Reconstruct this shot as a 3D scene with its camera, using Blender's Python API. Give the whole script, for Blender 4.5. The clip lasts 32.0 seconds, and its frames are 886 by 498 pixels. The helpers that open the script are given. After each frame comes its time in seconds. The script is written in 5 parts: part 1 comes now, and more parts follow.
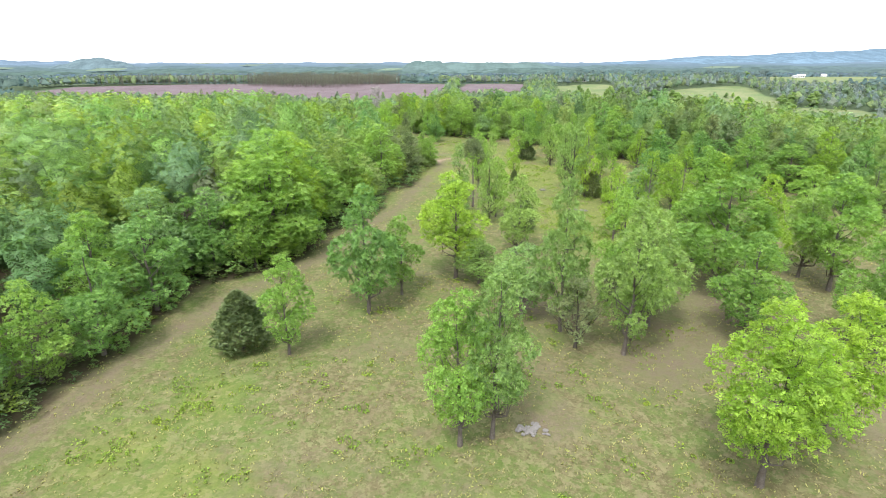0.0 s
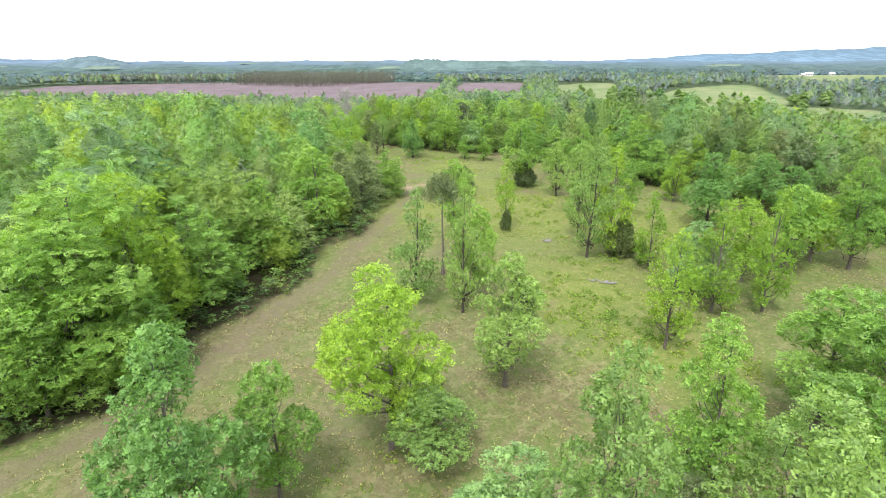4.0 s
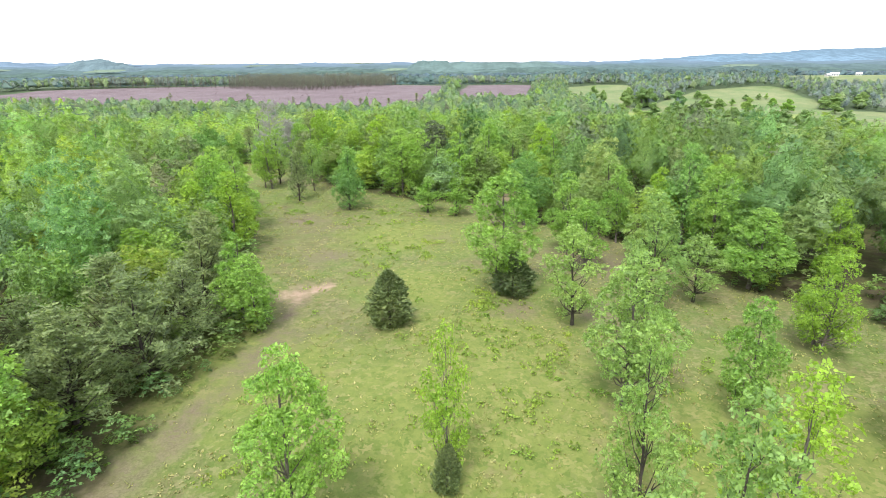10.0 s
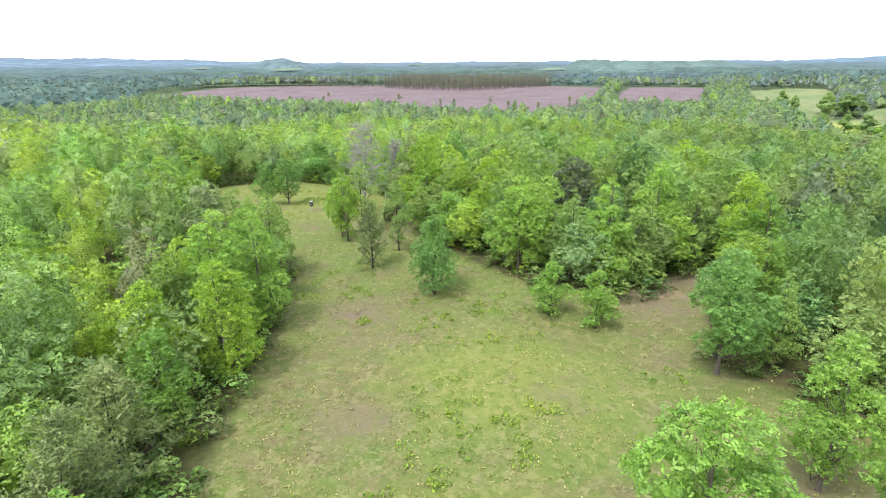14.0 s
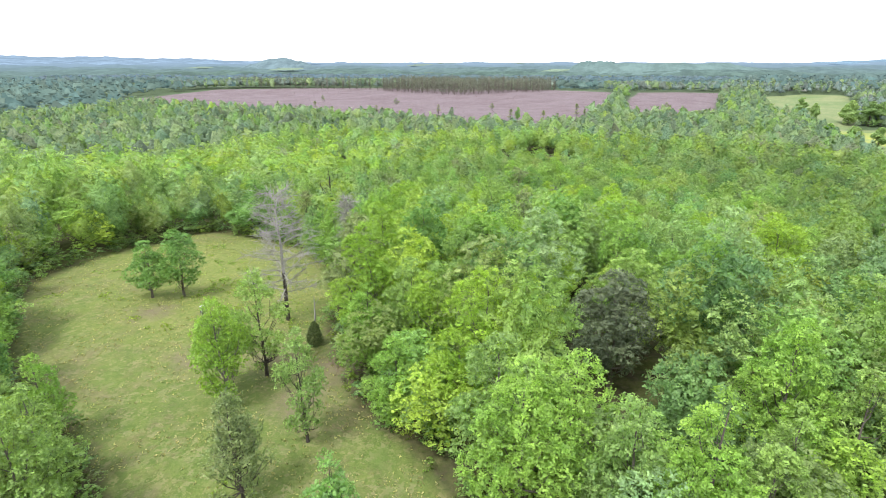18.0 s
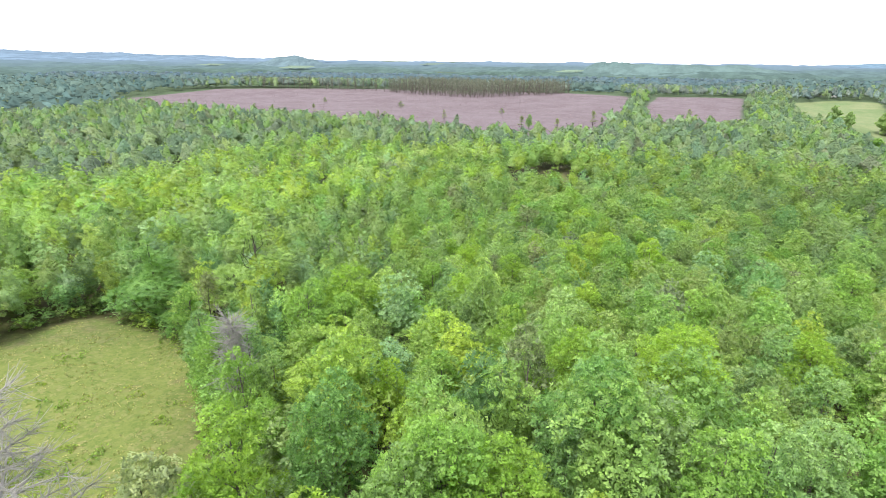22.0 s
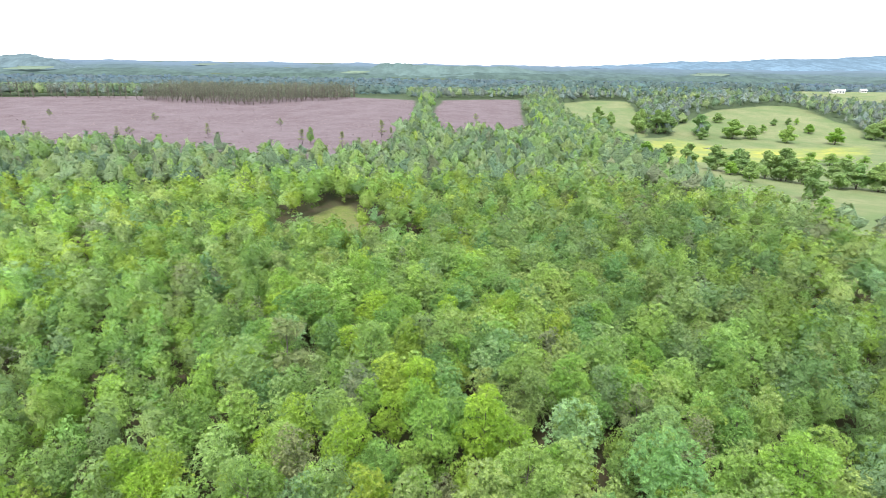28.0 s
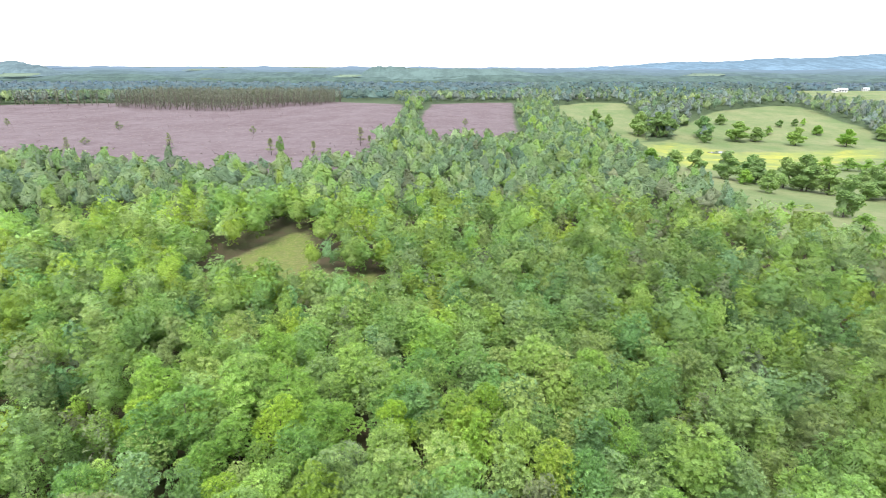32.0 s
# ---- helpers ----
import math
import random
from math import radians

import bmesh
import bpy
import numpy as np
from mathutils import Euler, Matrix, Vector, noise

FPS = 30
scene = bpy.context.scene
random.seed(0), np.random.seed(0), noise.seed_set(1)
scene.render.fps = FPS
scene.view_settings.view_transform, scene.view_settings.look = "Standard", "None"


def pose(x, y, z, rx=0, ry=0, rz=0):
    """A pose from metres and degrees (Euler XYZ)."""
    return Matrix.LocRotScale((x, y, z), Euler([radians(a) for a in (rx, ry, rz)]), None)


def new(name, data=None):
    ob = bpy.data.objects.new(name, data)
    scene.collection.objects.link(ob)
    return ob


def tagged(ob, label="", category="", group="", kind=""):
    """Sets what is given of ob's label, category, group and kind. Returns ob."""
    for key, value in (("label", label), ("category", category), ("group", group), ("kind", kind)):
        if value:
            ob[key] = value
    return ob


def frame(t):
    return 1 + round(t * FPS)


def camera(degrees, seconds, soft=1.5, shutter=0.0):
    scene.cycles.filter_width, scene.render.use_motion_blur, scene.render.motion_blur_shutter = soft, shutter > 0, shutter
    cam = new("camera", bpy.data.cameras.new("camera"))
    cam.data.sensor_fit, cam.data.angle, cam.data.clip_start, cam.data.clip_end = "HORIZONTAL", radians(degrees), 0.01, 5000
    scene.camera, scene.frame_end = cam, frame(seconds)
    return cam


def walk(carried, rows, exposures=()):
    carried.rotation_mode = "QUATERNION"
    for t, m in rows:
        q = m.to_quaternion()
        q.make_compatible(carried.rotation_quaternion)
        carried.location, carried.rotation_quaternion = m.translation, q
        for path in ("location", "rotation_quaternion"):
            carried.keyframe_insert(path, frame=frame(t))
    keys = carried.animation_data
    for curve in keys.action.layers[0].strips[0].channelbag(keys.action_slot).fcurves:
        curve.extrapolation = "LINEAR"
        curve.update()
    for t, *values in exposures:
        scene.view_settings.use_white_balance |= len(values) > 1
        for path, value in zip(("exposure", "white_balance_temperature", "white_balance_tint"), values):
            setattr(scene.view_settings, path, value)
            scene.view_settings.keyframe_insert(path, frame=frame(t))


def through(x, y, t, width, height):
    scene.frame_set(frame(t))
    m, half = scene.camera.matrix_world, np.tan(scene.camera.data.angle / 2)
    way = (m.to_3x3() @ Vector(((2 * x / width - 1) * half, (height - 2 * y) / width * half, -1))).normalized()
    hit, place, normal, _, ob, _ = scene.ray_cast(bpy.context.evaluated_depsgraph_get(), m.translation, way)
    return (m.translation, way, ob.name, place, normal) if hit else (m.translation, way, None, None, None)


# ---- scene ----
# camera: a drone that flies forward over a meadow and then over woods
cam = camera(77.0, 32.0, soft=0.75)
FLIGHT = [  # seconds, x, y, z, yaw to the left, pitch, roll
    (0.0, 0.00, 0.01, 21.00, 1.38, -18.49, -0.11),
    (0.5, 0.34, 3.12, 20.92, 1.50, -18.57, -0.06),
    (1.0, 0.70, 6.28, 20.89, 1.53, -18.57, -0.12),
    (1.5, 1.09, 9.48, 20.87, 1.55, -18.58, -0.07),
    (2.0, 1.52, 12.73, 20.85, 1.51, -18.57, -0.11),
    (2.5, 1.96, 16.01, 20.83, 1.50, -18.60, -0.19),
    (3.0, 2.41, 19.31, 20.80, 1.48, -18.56, -0.24),
    (3.5, 2.87, 22.62, 20.81, 1.36, -18.67, -0.11),
    (5.5, 4.59, 35.50, 20.20, 1.44, -18.53, -0.35),
    (6.0, 5.08, 38.69, 20.19, 1.54, -18.51, -0.41),
    (6.5, 5.58, 41.87, 20.18, 1.50, -18.53, -0.37),
    (7.0, 6.09, 45.05, 20.17, 1.52, -18.51, -0.34),
    (7.5, 6.63, 48.24, 20.15, 1.54, -18.50, -0.35),
    (8.0, 7.18, 51.42, 20.13, 1.56, -18.52, -0.37),
    (8.5, 7.74, 54.61, 20.10, 1.60, -18.48, -0.51),
    (9.0, 8.30, 57.79, 20.11, 1.62, -18.51, -0.52),
    (9.5, 8.85, 60.97, 20.25, 1.83, -18.52, -0.51),
    (10.0, 9.35, 64.14, 20.51, 2.41, -18.51, -0.43),
    (10.5, 9.77, 67.31, 20.89, 6.41, -18.54, -0.45),
    (11.0, 10.07, 70.47, 21.29, 13.07, -18.55, -0.31),
    (11.5, 10.21, 73.60, 21.57, 15.57, -18.51, -0.25),
    (12.0, 10.19, 76.72, 21.69, 16.40, -18.55, -0.25),
    (12.5, 10.04, 79.83, 21.75, 16.94, -18.52, -0.28),
    (13.0, 9.78, 82.92, 21.77, 17.34, -18.56, -0.30),
    (13.5, 9.44, 86.03, 21.73, 17.63, -18.53, -0.44),
    (15.5, 6.88, 99.08, 22.47, 17.94, -18.58, -0.17),
    (16.0, 6.30, 102.36, 23.01, 17.93, -18.59, -0.10),
    (16.5, 5.74, 105.63, 23.54, 17.95, -18.55, -0.08),
    (17.0, 5.19, 108.88, 23.92, 17.99, -18.49, -0.22),
    (17.5, 4.63, 112.11, 24.10, 17.95, -18.49, -0.05),
    (18.0, 4.07, 115.34, 24.20, 17.96, -18.53, -0.03),
    (18.5, 3.50, 118.57, 24.27, 17.97, -18.52, -0.02),
    (19.0, 2.92, 121.79, 24.35, 17.98, -18.55, -0.08),
    (19.5, 2.33, 125.01, 24.40, 17.93, -18.47, -0.08),
    (20.0, 1.75, 128.22, 24.39, 17.92, -18.53, -0.09),
    (20.5, 1.20, 131.43, 24.47, 17.82, -18.62, 0.09),
    (21.0, 0.65, 134.66, 24.81, 17.81, -18.61, 0.26),
    (21.5, 0.12, 137.88, 25.40, 18.56, -18.65, 0.49),
    (22.0, -0.42, 141.10, 26.11, 19.05, -18.65, 0.53),
    (22.5, -0.96, 144.30, 26.75, 19.34, -18.62, 0.50),
    (23.0, -1.49, 147.47, 27.27, 19.57, -18.55, 0.41),
    (23.5, -2.00, 150.61, 27.59, 19.73, -18.60, 0.59),
    (24.0, -2.47, 153.73, 27.76, 16.81, -18.59, 0.56),
    (24.5, -2.86, 156.84, 27.83, 8.15, -18.47, 0.54),
    (25.0, -3.15, 159.96, 27.85, 1.84, -18.38, 0.56),
    (25.5, -3.32, 163.08, 27.86, 0.31, -18.34, 0.59),
    (26.0, -3.36, 166.23, 27.91, -0.55, -18.32, 0.70),
    (26.5, -3.31, 169.40, 27.98, -1.13, -18.35, 0.79),
    (28.5, -1.35, 182.47, 28.39, -1.79, -18.42, 0.68),
    (29.0, -0.64, 185.65, 28.31, -1.82, -18.36, 0.48),
    (29.5, 0.10, 188.80, 28.22, -1.90, -18.37, 0.50),
    (30.0, 0.85, 191.94, 28.12, -1.93, -18.30, 0.42),
    (30.5, 1.61, 195.06, 27.99, -1.94, -18.30, 0.40),
    (31.0, 2.37, 198.16, 27.84, -1.98, -18.25, 0.33),
    (31.5, 3.11, 201.25, 27.69, -2.00, -18.19, 0.32),
    (32.0, 3.86, 204.34, 27.54, -2.02, -18.13, 0.17),
]


def flight_pose(x, y, z, yaw, pitch, roll):
    return pose(x, y, z, 90 + pitch, 0, yaw) @ pose(0, 0, 0, 0, 0, roll)


walk(cam, [(t, flight_pose(*p)) for t, *p in FLIGHT], exposures=[(0.0, 0.97, 6250, 10), (32.0, 0.97, 6250, 10)])

# ---- world and sun: a bright, thinly overcast sky ----
world = bpy.data.worlds.new("sky")
scene.world = world
world.use_nodes = True
wn = world.node_tree
sky = wn.nodes.new("ShaderNodeTexSky")
sky.sky_type = "NISHITA"
sky.sun_disc = False
sky.sun_elevation, sky.sun_rotation = radians(58), radians(200)
sky.air_density, sky.dust_density, sky.ozone_density = 1.0, 6.0, 1.0
cloud = wn.nodes.new("ShaderNodeMix")
cloud.data_type = "RGBA"
cloud.inputs["Factor"].default_value = 0.7
cloud.inputs["B"].default_value = (11.0, 11.2, 11.6, 1)
wn.links.new(sky.outputs[0], cloud.inputs["A"])
bg = wn.nodes["Background"]
bg.inputs["Strength"].default_value = 0.12
wn.links.new(cloud.outputs["Result"], bg.inputs["Color"])

sun_data = bpy.data.lights.new("sun", "SUN")
sun_data.energy, sun_data.angle, sun_data.color = 2.4, radians(14), (1.0, 0.96, 0.9)
sun = new("sun", sun_data)
SUN_ROT = radians(200)
sun_dir = Vector((math.sin(SUN_ROT) * math.cos(radians(58)), math.cos(SUN_ROT) * math.cos(radians(58)), math.sin(radians(58))))
sun.rotation_mode = "QUATERNION"
sun.rotation_quaternion = sun_dir.to_track_quat("Z", "Y")
sun.location = (0, 0, 120)


# ---- materials ----
def material(name):
    m = bpy.data.materials.new(name)
    m.use_nodes = True
    return m, m.node_tree.nodes, m.node_tree.links


def mixed(nodes, links, fac, a, b, blend="MIX"):
    n = nodes.new("ShaderNodeMix")
    n.data_type, n.blend_type = "RGBA", blend
    for key, v in (("Factor", fac), ("A", a), ("B", b)):
        if isinstance(v, (int, float)):
            n.inputs[key].default_value = v
        elif isinstance(v, tuple):
            n.inputs[key].default_value = (*v, 1) if len(v) == 3 else v
        else:
            links.new(v, n.inputs[key])
    return n.outputs["Result"]


def noise_tex(nodes, links, scale, detail=4, rough=0.6, coords=None):
    n = nodes.new("ShaderNodeTexNoise")
    n.inputs["Scale"].default_value, n.inputs["Detail"].default_value, n.inputs["Roughness"].default_value = scale, detail, rough
    if coords is None:
        g = nodes.new("ShaderNodeNewGeometry")
        coords = g.outputs["Position"]
    links.new(coords, n.inputs["Vector"])
    return n.outputs["Fac"]


def ramp(nodes, links, fac, lo, hi):
    n = nodes.new("ShaderNodeMapRange")
    n.inputs["From Min"].default_value, n.inputs["From Max"].default_value = lo, hi
    links.new(fac, n.inputs["Value"])
    return n.outputs["Result"]


def leaf_material(name, colour, young, through=0.45, cell=6.5, cover=0.52, plots=False):
    """Sprays of leaves: base colour, colour of younger leaves, how much light passes, leaves to the metre, and how full a spray is."""
    m, nodes, links = material(name)
    geo = nodes.new("ShaderNodeNewGeometry")
    info = nodes.new("ShaderNodeObjectInfo")
    cells = nodes.new("ShaderNodeTexVoronoi")
    cells.inputs["Scale"].default_value = cell
    links.new(geo.outputs["Position"], cells.inputs["Vector"])
    hue = nodes.new("ShaderNodeSeparateColor")
    links.new(cells.outputs["Color"], hue.inputs[0])
    patch = ramp(nodes, links, noise_tex(nodes, links, 0.23, 2), 0.35, 0.68)
    base = mixed(nodes, links, patch, colour, young)
    spray = mixed(nodes, links, geo.outputs["Random Per Island"], (0.70, 0.73, 0.74), (1.28, 1.24, 1.16))
    base = mixed(nodes, links, 1.0, base, spray, "MULTIPLY")
    single = mixed(nodes, links, hue.outputs[0], (0.74, 0.76, 0.76), (1.22, 1.20, 1.14))
    base = mixed(nodes, links, 1.0, base, single, "MULTIPLY")
    if plots:
        tint = nodes.new("ShaderNodeAttribute")
        tint.attribute_name = "tint"
        base = mixed(nodes, links, 1.0, base, tint.outputs["Vector"], "MULTIPLY")
    own = mixed(nodes, links, info.outputs["Random"], (0.90, 0.92, 0.88), (1.26, 1.18, 1.02))
    base = mixed(nodes, links, 1.0, base, own, "MULTIPLY")
    p = nodes["Principled BSDF"]
    p.inputs["Roughness"].default_value = 0.55
    p.inputs["Specular IOR Level"].default_value = 0.35
    links.new(base, p.inputs["Base Color"])
    tr = nodes.new("ShaderNodeBsdfTranslucent")
    links.new(mixed(nodes, links, 1.0, base, (1.15, 1.15, 0.6), "MULTIPLY"), tr.inputs["Color"])
    mix = nodes.new("ShaderNodeMixShader")
    mix.inputs[0].default_value = through
    links.new(p.outputs[0], mix.inputs[1])
    links.new(tr.outputs[0], mix.inputs[2])
    gap = nodes.new("ShaderNodeMath")
    gap.operation = "GREATER_THAN"
    gap.inputs[1].default_value = cover
    links.new(cells.outputs["Distance"], gap.inputs[0])
    clear = nodes.new("ShaderNodeBsdfTransparent")
    leafy = nodes.new("ShaderNodeMixShader")
    links.new(gap.outputs[0], leafy.inputs[0])
    links.new(mix.outputs[0], leafy.inputs[1])
    links.new(clear.outputs[0], leafy.inputs[2])
    links.new(leafy.outputs[0], nodes["Material Output"].inputs["Surface"])
    return m


def rough_material(name, a, b, scale, rough=0.9, bump=0.3, fine=0):
    m, nodes, links = material(name)
    n1 = noise_tex(nodes, links, scale, 6, 0.65)
    n2 = noise_tex(nodes, links, fine or scale * 9, 3, 0.6)
    col = mixed(nodes, links, ramp(nodes, links, n1, 0.35, 0.65), a, b)
    col = mixed(nodes, links, ramp(nodes, links, n2, 0.3, 0.8), col, tuple(c * 0.6 for c in a))
    p = nodes["Principled BSDF"]
    p.inputs["Roughness"].default_value = rough
    p.inputs["Specular IOR Level"].default_value = 0.2
    links.new(col, p.inputs["Base Color"])
    bu = nodes.new("ShaderNodeBump")
    bu.inputs["Strength"].default_value = bump
    bu.inputs["Distance"].default_value = 0.05
    links.new(n2, bu.inputs["Height"])
    links.new(bu.outputs[0], p.inputs["Normal"])
    return m


FOLIAGE = {  # colour, colour of young leaves, light passed
    "fresh": ("leaf_fresh_green", (0.165, 0.315, 0.070), (0.230, 0.380, 0.090), 0.45),
    "lime": ("leaf_lime_green", (0.205, 0.355, 0.052), (0.265, 0.405, 0.066), 0.50),
    "pale": ("leaf_pale_silvery", (0.185, 0.310, 0.092), (0.225, 0.345, 0.112), 0.42),
    "oak": ("leaf_deep_green", (0.125, 0.255, 0.080), (0.165, 0.310, 0.090), 0.42),
    "blue": ("leaf_blue_green", (0.155, 0.290, 0.115), (0.215, 0.345, 0.150), 0.42),
    # next three: greens greyed toward blue, haze painted in for distant trees
    "dusty": ("leaf_hazed_green", (0.175, 0.290, 0.110), (0.235, 0.340, 0.145), 0.42),
    "shade": ("leaf_hazed_dull_green", (0.125, 0.215, 0.100), (0.160, 0.260, 0.125), 0.42),
    "haze": ("leaf_haze_green", (0.145, 0.212, 0.165), (0.180, 0.250, 0.190), 0.30),
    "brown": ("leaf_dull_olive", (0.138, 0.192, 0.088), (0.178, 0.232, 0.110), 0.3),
    "grey": ("leaf_grey_olive", (0.155, 0.215, 0.092), (0.200, 0.262, 0.122), 0.35),
    "dull": ("leaf_dark_grey_green", (0.080, 0.112, 0.068), (0.108, 0.138, 0.088), 0.3),
    "stand": ("pine_needles_grey", (0.098, 0.116, 0.094), (0.128, 0.140, 0.116), 0.2),
    "cedar": ("cedar_needles", (0.090, 0.138, 0.056), (0.140, 0.185, 0.080), 0.3),
    "pine": ("pine_needles", (0.140, 0.188, 0.088), (0.180, 0.226, 0.112), 0.3),
}
LEAF = {k: leaf_material(n, c, y, t, 14.0 if k in ("cedar", "pine") else 11.0, 0.68 if k == "cedar" else 0.52) for k, (n, c, y, t) in FOLIAGE.items()}
LEAF_WOODS = {k: leaf_material(n + "_canopy", c, y, t * 0.95, 9.0, 0.54, True) for k, (n, c, y, t) in FOLIAGE.items()}
LEAF_AFAR = {k: leaf_material(n + "_afar", c, y, t * 0.8, 4.0, 0.62, True) for k, (n, c, y, t) in FOLIAGE.items()}
LEAF_PARK = {k: leaf_material(n + "_lone", c, y, t, 3.0, 0.72) for k, (n, c, y, t) in FOLIAGE.items()}
LEAF["weed"] = leaf_material("weed_leaves", (0.170, 0.285, 0.055), (0.270, 0.355, 0.060), 0.4, 9.0, 0.9)
LEAF["grass"] = leaf_material("grass_blades", (0.225, 0.255, 0.095), (0.330, 0.315, 0.175), 0.4, 9.0, 0.9)
BARK = rough_material("bark_grey_brown", (0.115, 0.095, 0.078), (0.190, 0.170, 0.150), 3.0)
BARK_DARK = rough_material("bark_dark", (0.050, 0.042, 0.036), (0.100, 0.085, 0.070), 3.0)
BARK_DEAD = rough_material("bare_grey_wood", (0.300, 0.285, 0.265), (0.420, 0.400, 0.370), 3.0)


# ---- the lie of the land ----
YK = (-400, -100, -40, 20, 45, 80, 100, 130, 150, 175, 200, 225, 250, 300, 350, 450, 560, 700, 800, 1000, 1600, 2600, 3600, 4900)
ZK = (-6, -3, -1.5, -0.2, 0.6, 3.8, 4.1, 3.7, 4.2, 1.5, -3.5, -6.5, -8.5, -9.2, -9.6, -8.5, -8, -3.5, -6, -16, -16, -6, 6, 24)


def land(x, y):
    """Height of the ground: a low ridge, a wooded dip behind it, a gentle plain, a knoll with pasture."""
    x, y = np.asarray(x, float), np.asarray(y, float)
    z = 0.25 * np.interp(y - 8, YK, ZK) + 0.5 * np.interp(y, YK, ZK) + 0.25 * np.interp(y + 8, YK, ZK)
    e = np.clip((x - 45) / 130, 0, 1)
    e = e * e * (3 - 2 * e)
    valley = np.interp(y, (-400, 300, 400, 480, 540, 600, 640, 690, 715, 817, 924, 970, 1040, 1150, 1600), (-11, -11, -17, -21, -24, -22.5, -17, -13, -11, -5, -2, -1.5, -9, -16, -16))
    z = np.where(y < 250, z + e * np.minimum(0, -11 - z), z + e * (valley - z))
    near = np.clip((260 - np.abs(y - 60)) / 60, 0, 1)
    return z + near * (0.12 * np.sin(x * 0.37 + 1.3 * np.sin(y * 0.11)) + 0.10 * np.sin(y * 0.43 + 0.7 * np.sin(x * 0.17)))


def inside(poly, x, y):
    """Signed distance to a polygon: positive inside."""
    x, y = np.asarray(x, float), np.asarray(y, float)
    odd, best = np.zeros(x.shape, bool), np.full(x.shape, 1e9)
    for (ax, ay), (bx, by) in zip(poly, poly[1:] + poly[:1]):
        cut = ((ay > y) != (by > y)) & (x < (bx - ax) * (y - ay) / ((by - ay) or 1e-9) + ax)
        odd ^= cut
        t = np.clip(((x - ax) * (bx - ax) + (y - ay) * (by - ay)) / ((bx - ax) ** 2 + (by - ay) ** 2), 0, 1)
        best = np.minimum(best, np.hypot(x - ax - t * (bx - ax), y - ay - t * (by - ay)))
    return np.where(odd, best, -best)


MEADOW = [(-28, -60), (-27, 20), (-26, 31), (-25, 39), (-24, 48), (-16, 54), (-15, 61), (-12, 65), (-9.5, 71), (-10.5, 76), (-6, 81), (-5.5, 90),
          (-3.8, 97), (-5, 100), (-8, 106), (-11, 113), (-13, 120), (-16.7, 126), (-18, 131), (-25, 135), (-36, 139.5), (-45, 146), (-51, 154),
          (-52, 165), (-52, 178), (-45, 178), (-40, 177), (-33, 173), (-27, 167), (-22, 161), (-17, 150), (-10, 141.5), (-6.6, 140), (-1, 135),
          (3, 132.7), (8, 132.5), (12, 131), (16, 139), (18, 138), (15, 124), (25, 116), (29, 105), (36, 100), (39, 92), (46, 82), (52, 60), (52, 20), (48, -60)]
GLADE = [(-37, 293), (-34, 308), (-25, 328), (-21, 316), (-19, 304), (-14, 301), (-7, 299), (-3, 292), (-3, 285), (-8, 284), (-14, 291), (-20, 289), (-28, 289)]
PASTURES = [
    [(90, 412), (105, 449), (126, 564), (189, 600), (267, 585), (345, 582), (380, 560), (331, 380), (230, 300), (150, 270), (97, 300), (90, 322), (95, 365)],
    [(193, 616), (275, 713), (331, 744), (359, 753), (352, 693), (342, 639), (320, 585), (225, 590)],
    [(126, 736), (172, 779), (200, 774), (158, 606), (130, 572), (112, 614)],
    [(420, 800), (430, 880), (540, 985), (680, 1010), (690, 905), (520, 760), (445, 735)],
]
YELLOW = [(108, 458), (131, 564), (181, 596), (202, 551), (265, 562), (315, 568), (272, 519), (204, 482), (131, 452)]
CLEARCUT = [(-440, 520), (-300, 440), (-190, 428), (-95, 410), (-45, 396), (-22, 412), (-12, 585), (-14, 700), (-85, 765), (-235, 735), (-440, 660)]
CLEARCUT_2 = [(8, 470), (52, 470), (62, 560), (92, 770), (12, 705), (2, 610)]
TRAIL = [(-27, 20), (-22.5, 40), (-20, 47), (-13.5, 56), (-10.5, 65), (-7.5, 72), (-5, 84), (-2.5, 96), (-3, 103)]


def line_distance(line, x, y):
    best = np.full(np.shape(x), 1e9)
    for (ax, ay), (bx, by) in zip(line, line[1:]):
        t = np.clip(((x - ax) * (bx - ax) + (y - ay) * (by - ay)) / ((bx - ax) ** 2 + (by - ay) ** 2), 0, 1)
        best = np.minimum(best, np.hypot(x - ax - t * (bx - ax), y - ay - t * (by - ay)))
    return best


def mesh_of(name, verts, faces, materials, slots=None, smooth=False):
    """A mesh from arrays: verts (n, 3); faces (m, 3) or (m, 4)."""
    me = bpy.data.meshes.new(name)
    verts, faces = np.asarray(verts, np.float32), np.asarray(faces, np.int32)
    k = faces.shape[1]
    me.vertices.add(len(verts))
    me.vertices.foreach_set("co", verts.ravel())
    me.loops.add(faces.size)
    me.loops.foreach_set("vertex_index", faces.ravel())
    me.polygons.add(len(faces))
    me.polygons.foreach_set("loop_start", np.arange(0, faces.size, k, dtype=np.int32))
    me.polygons.foreach_set("loop_total", np.full(len(faces), k, np.int32))
    for m in materials:
        me.materials.append(m)
    if slots is not None:
        me.polygons.foreach_set("material_index", np.asarray(slots, np.int32))
    me.polygons.foreach_set("use_smooth", np.full(len(faces), smooth, bool))
    me.update()
    me.validate()
    return me


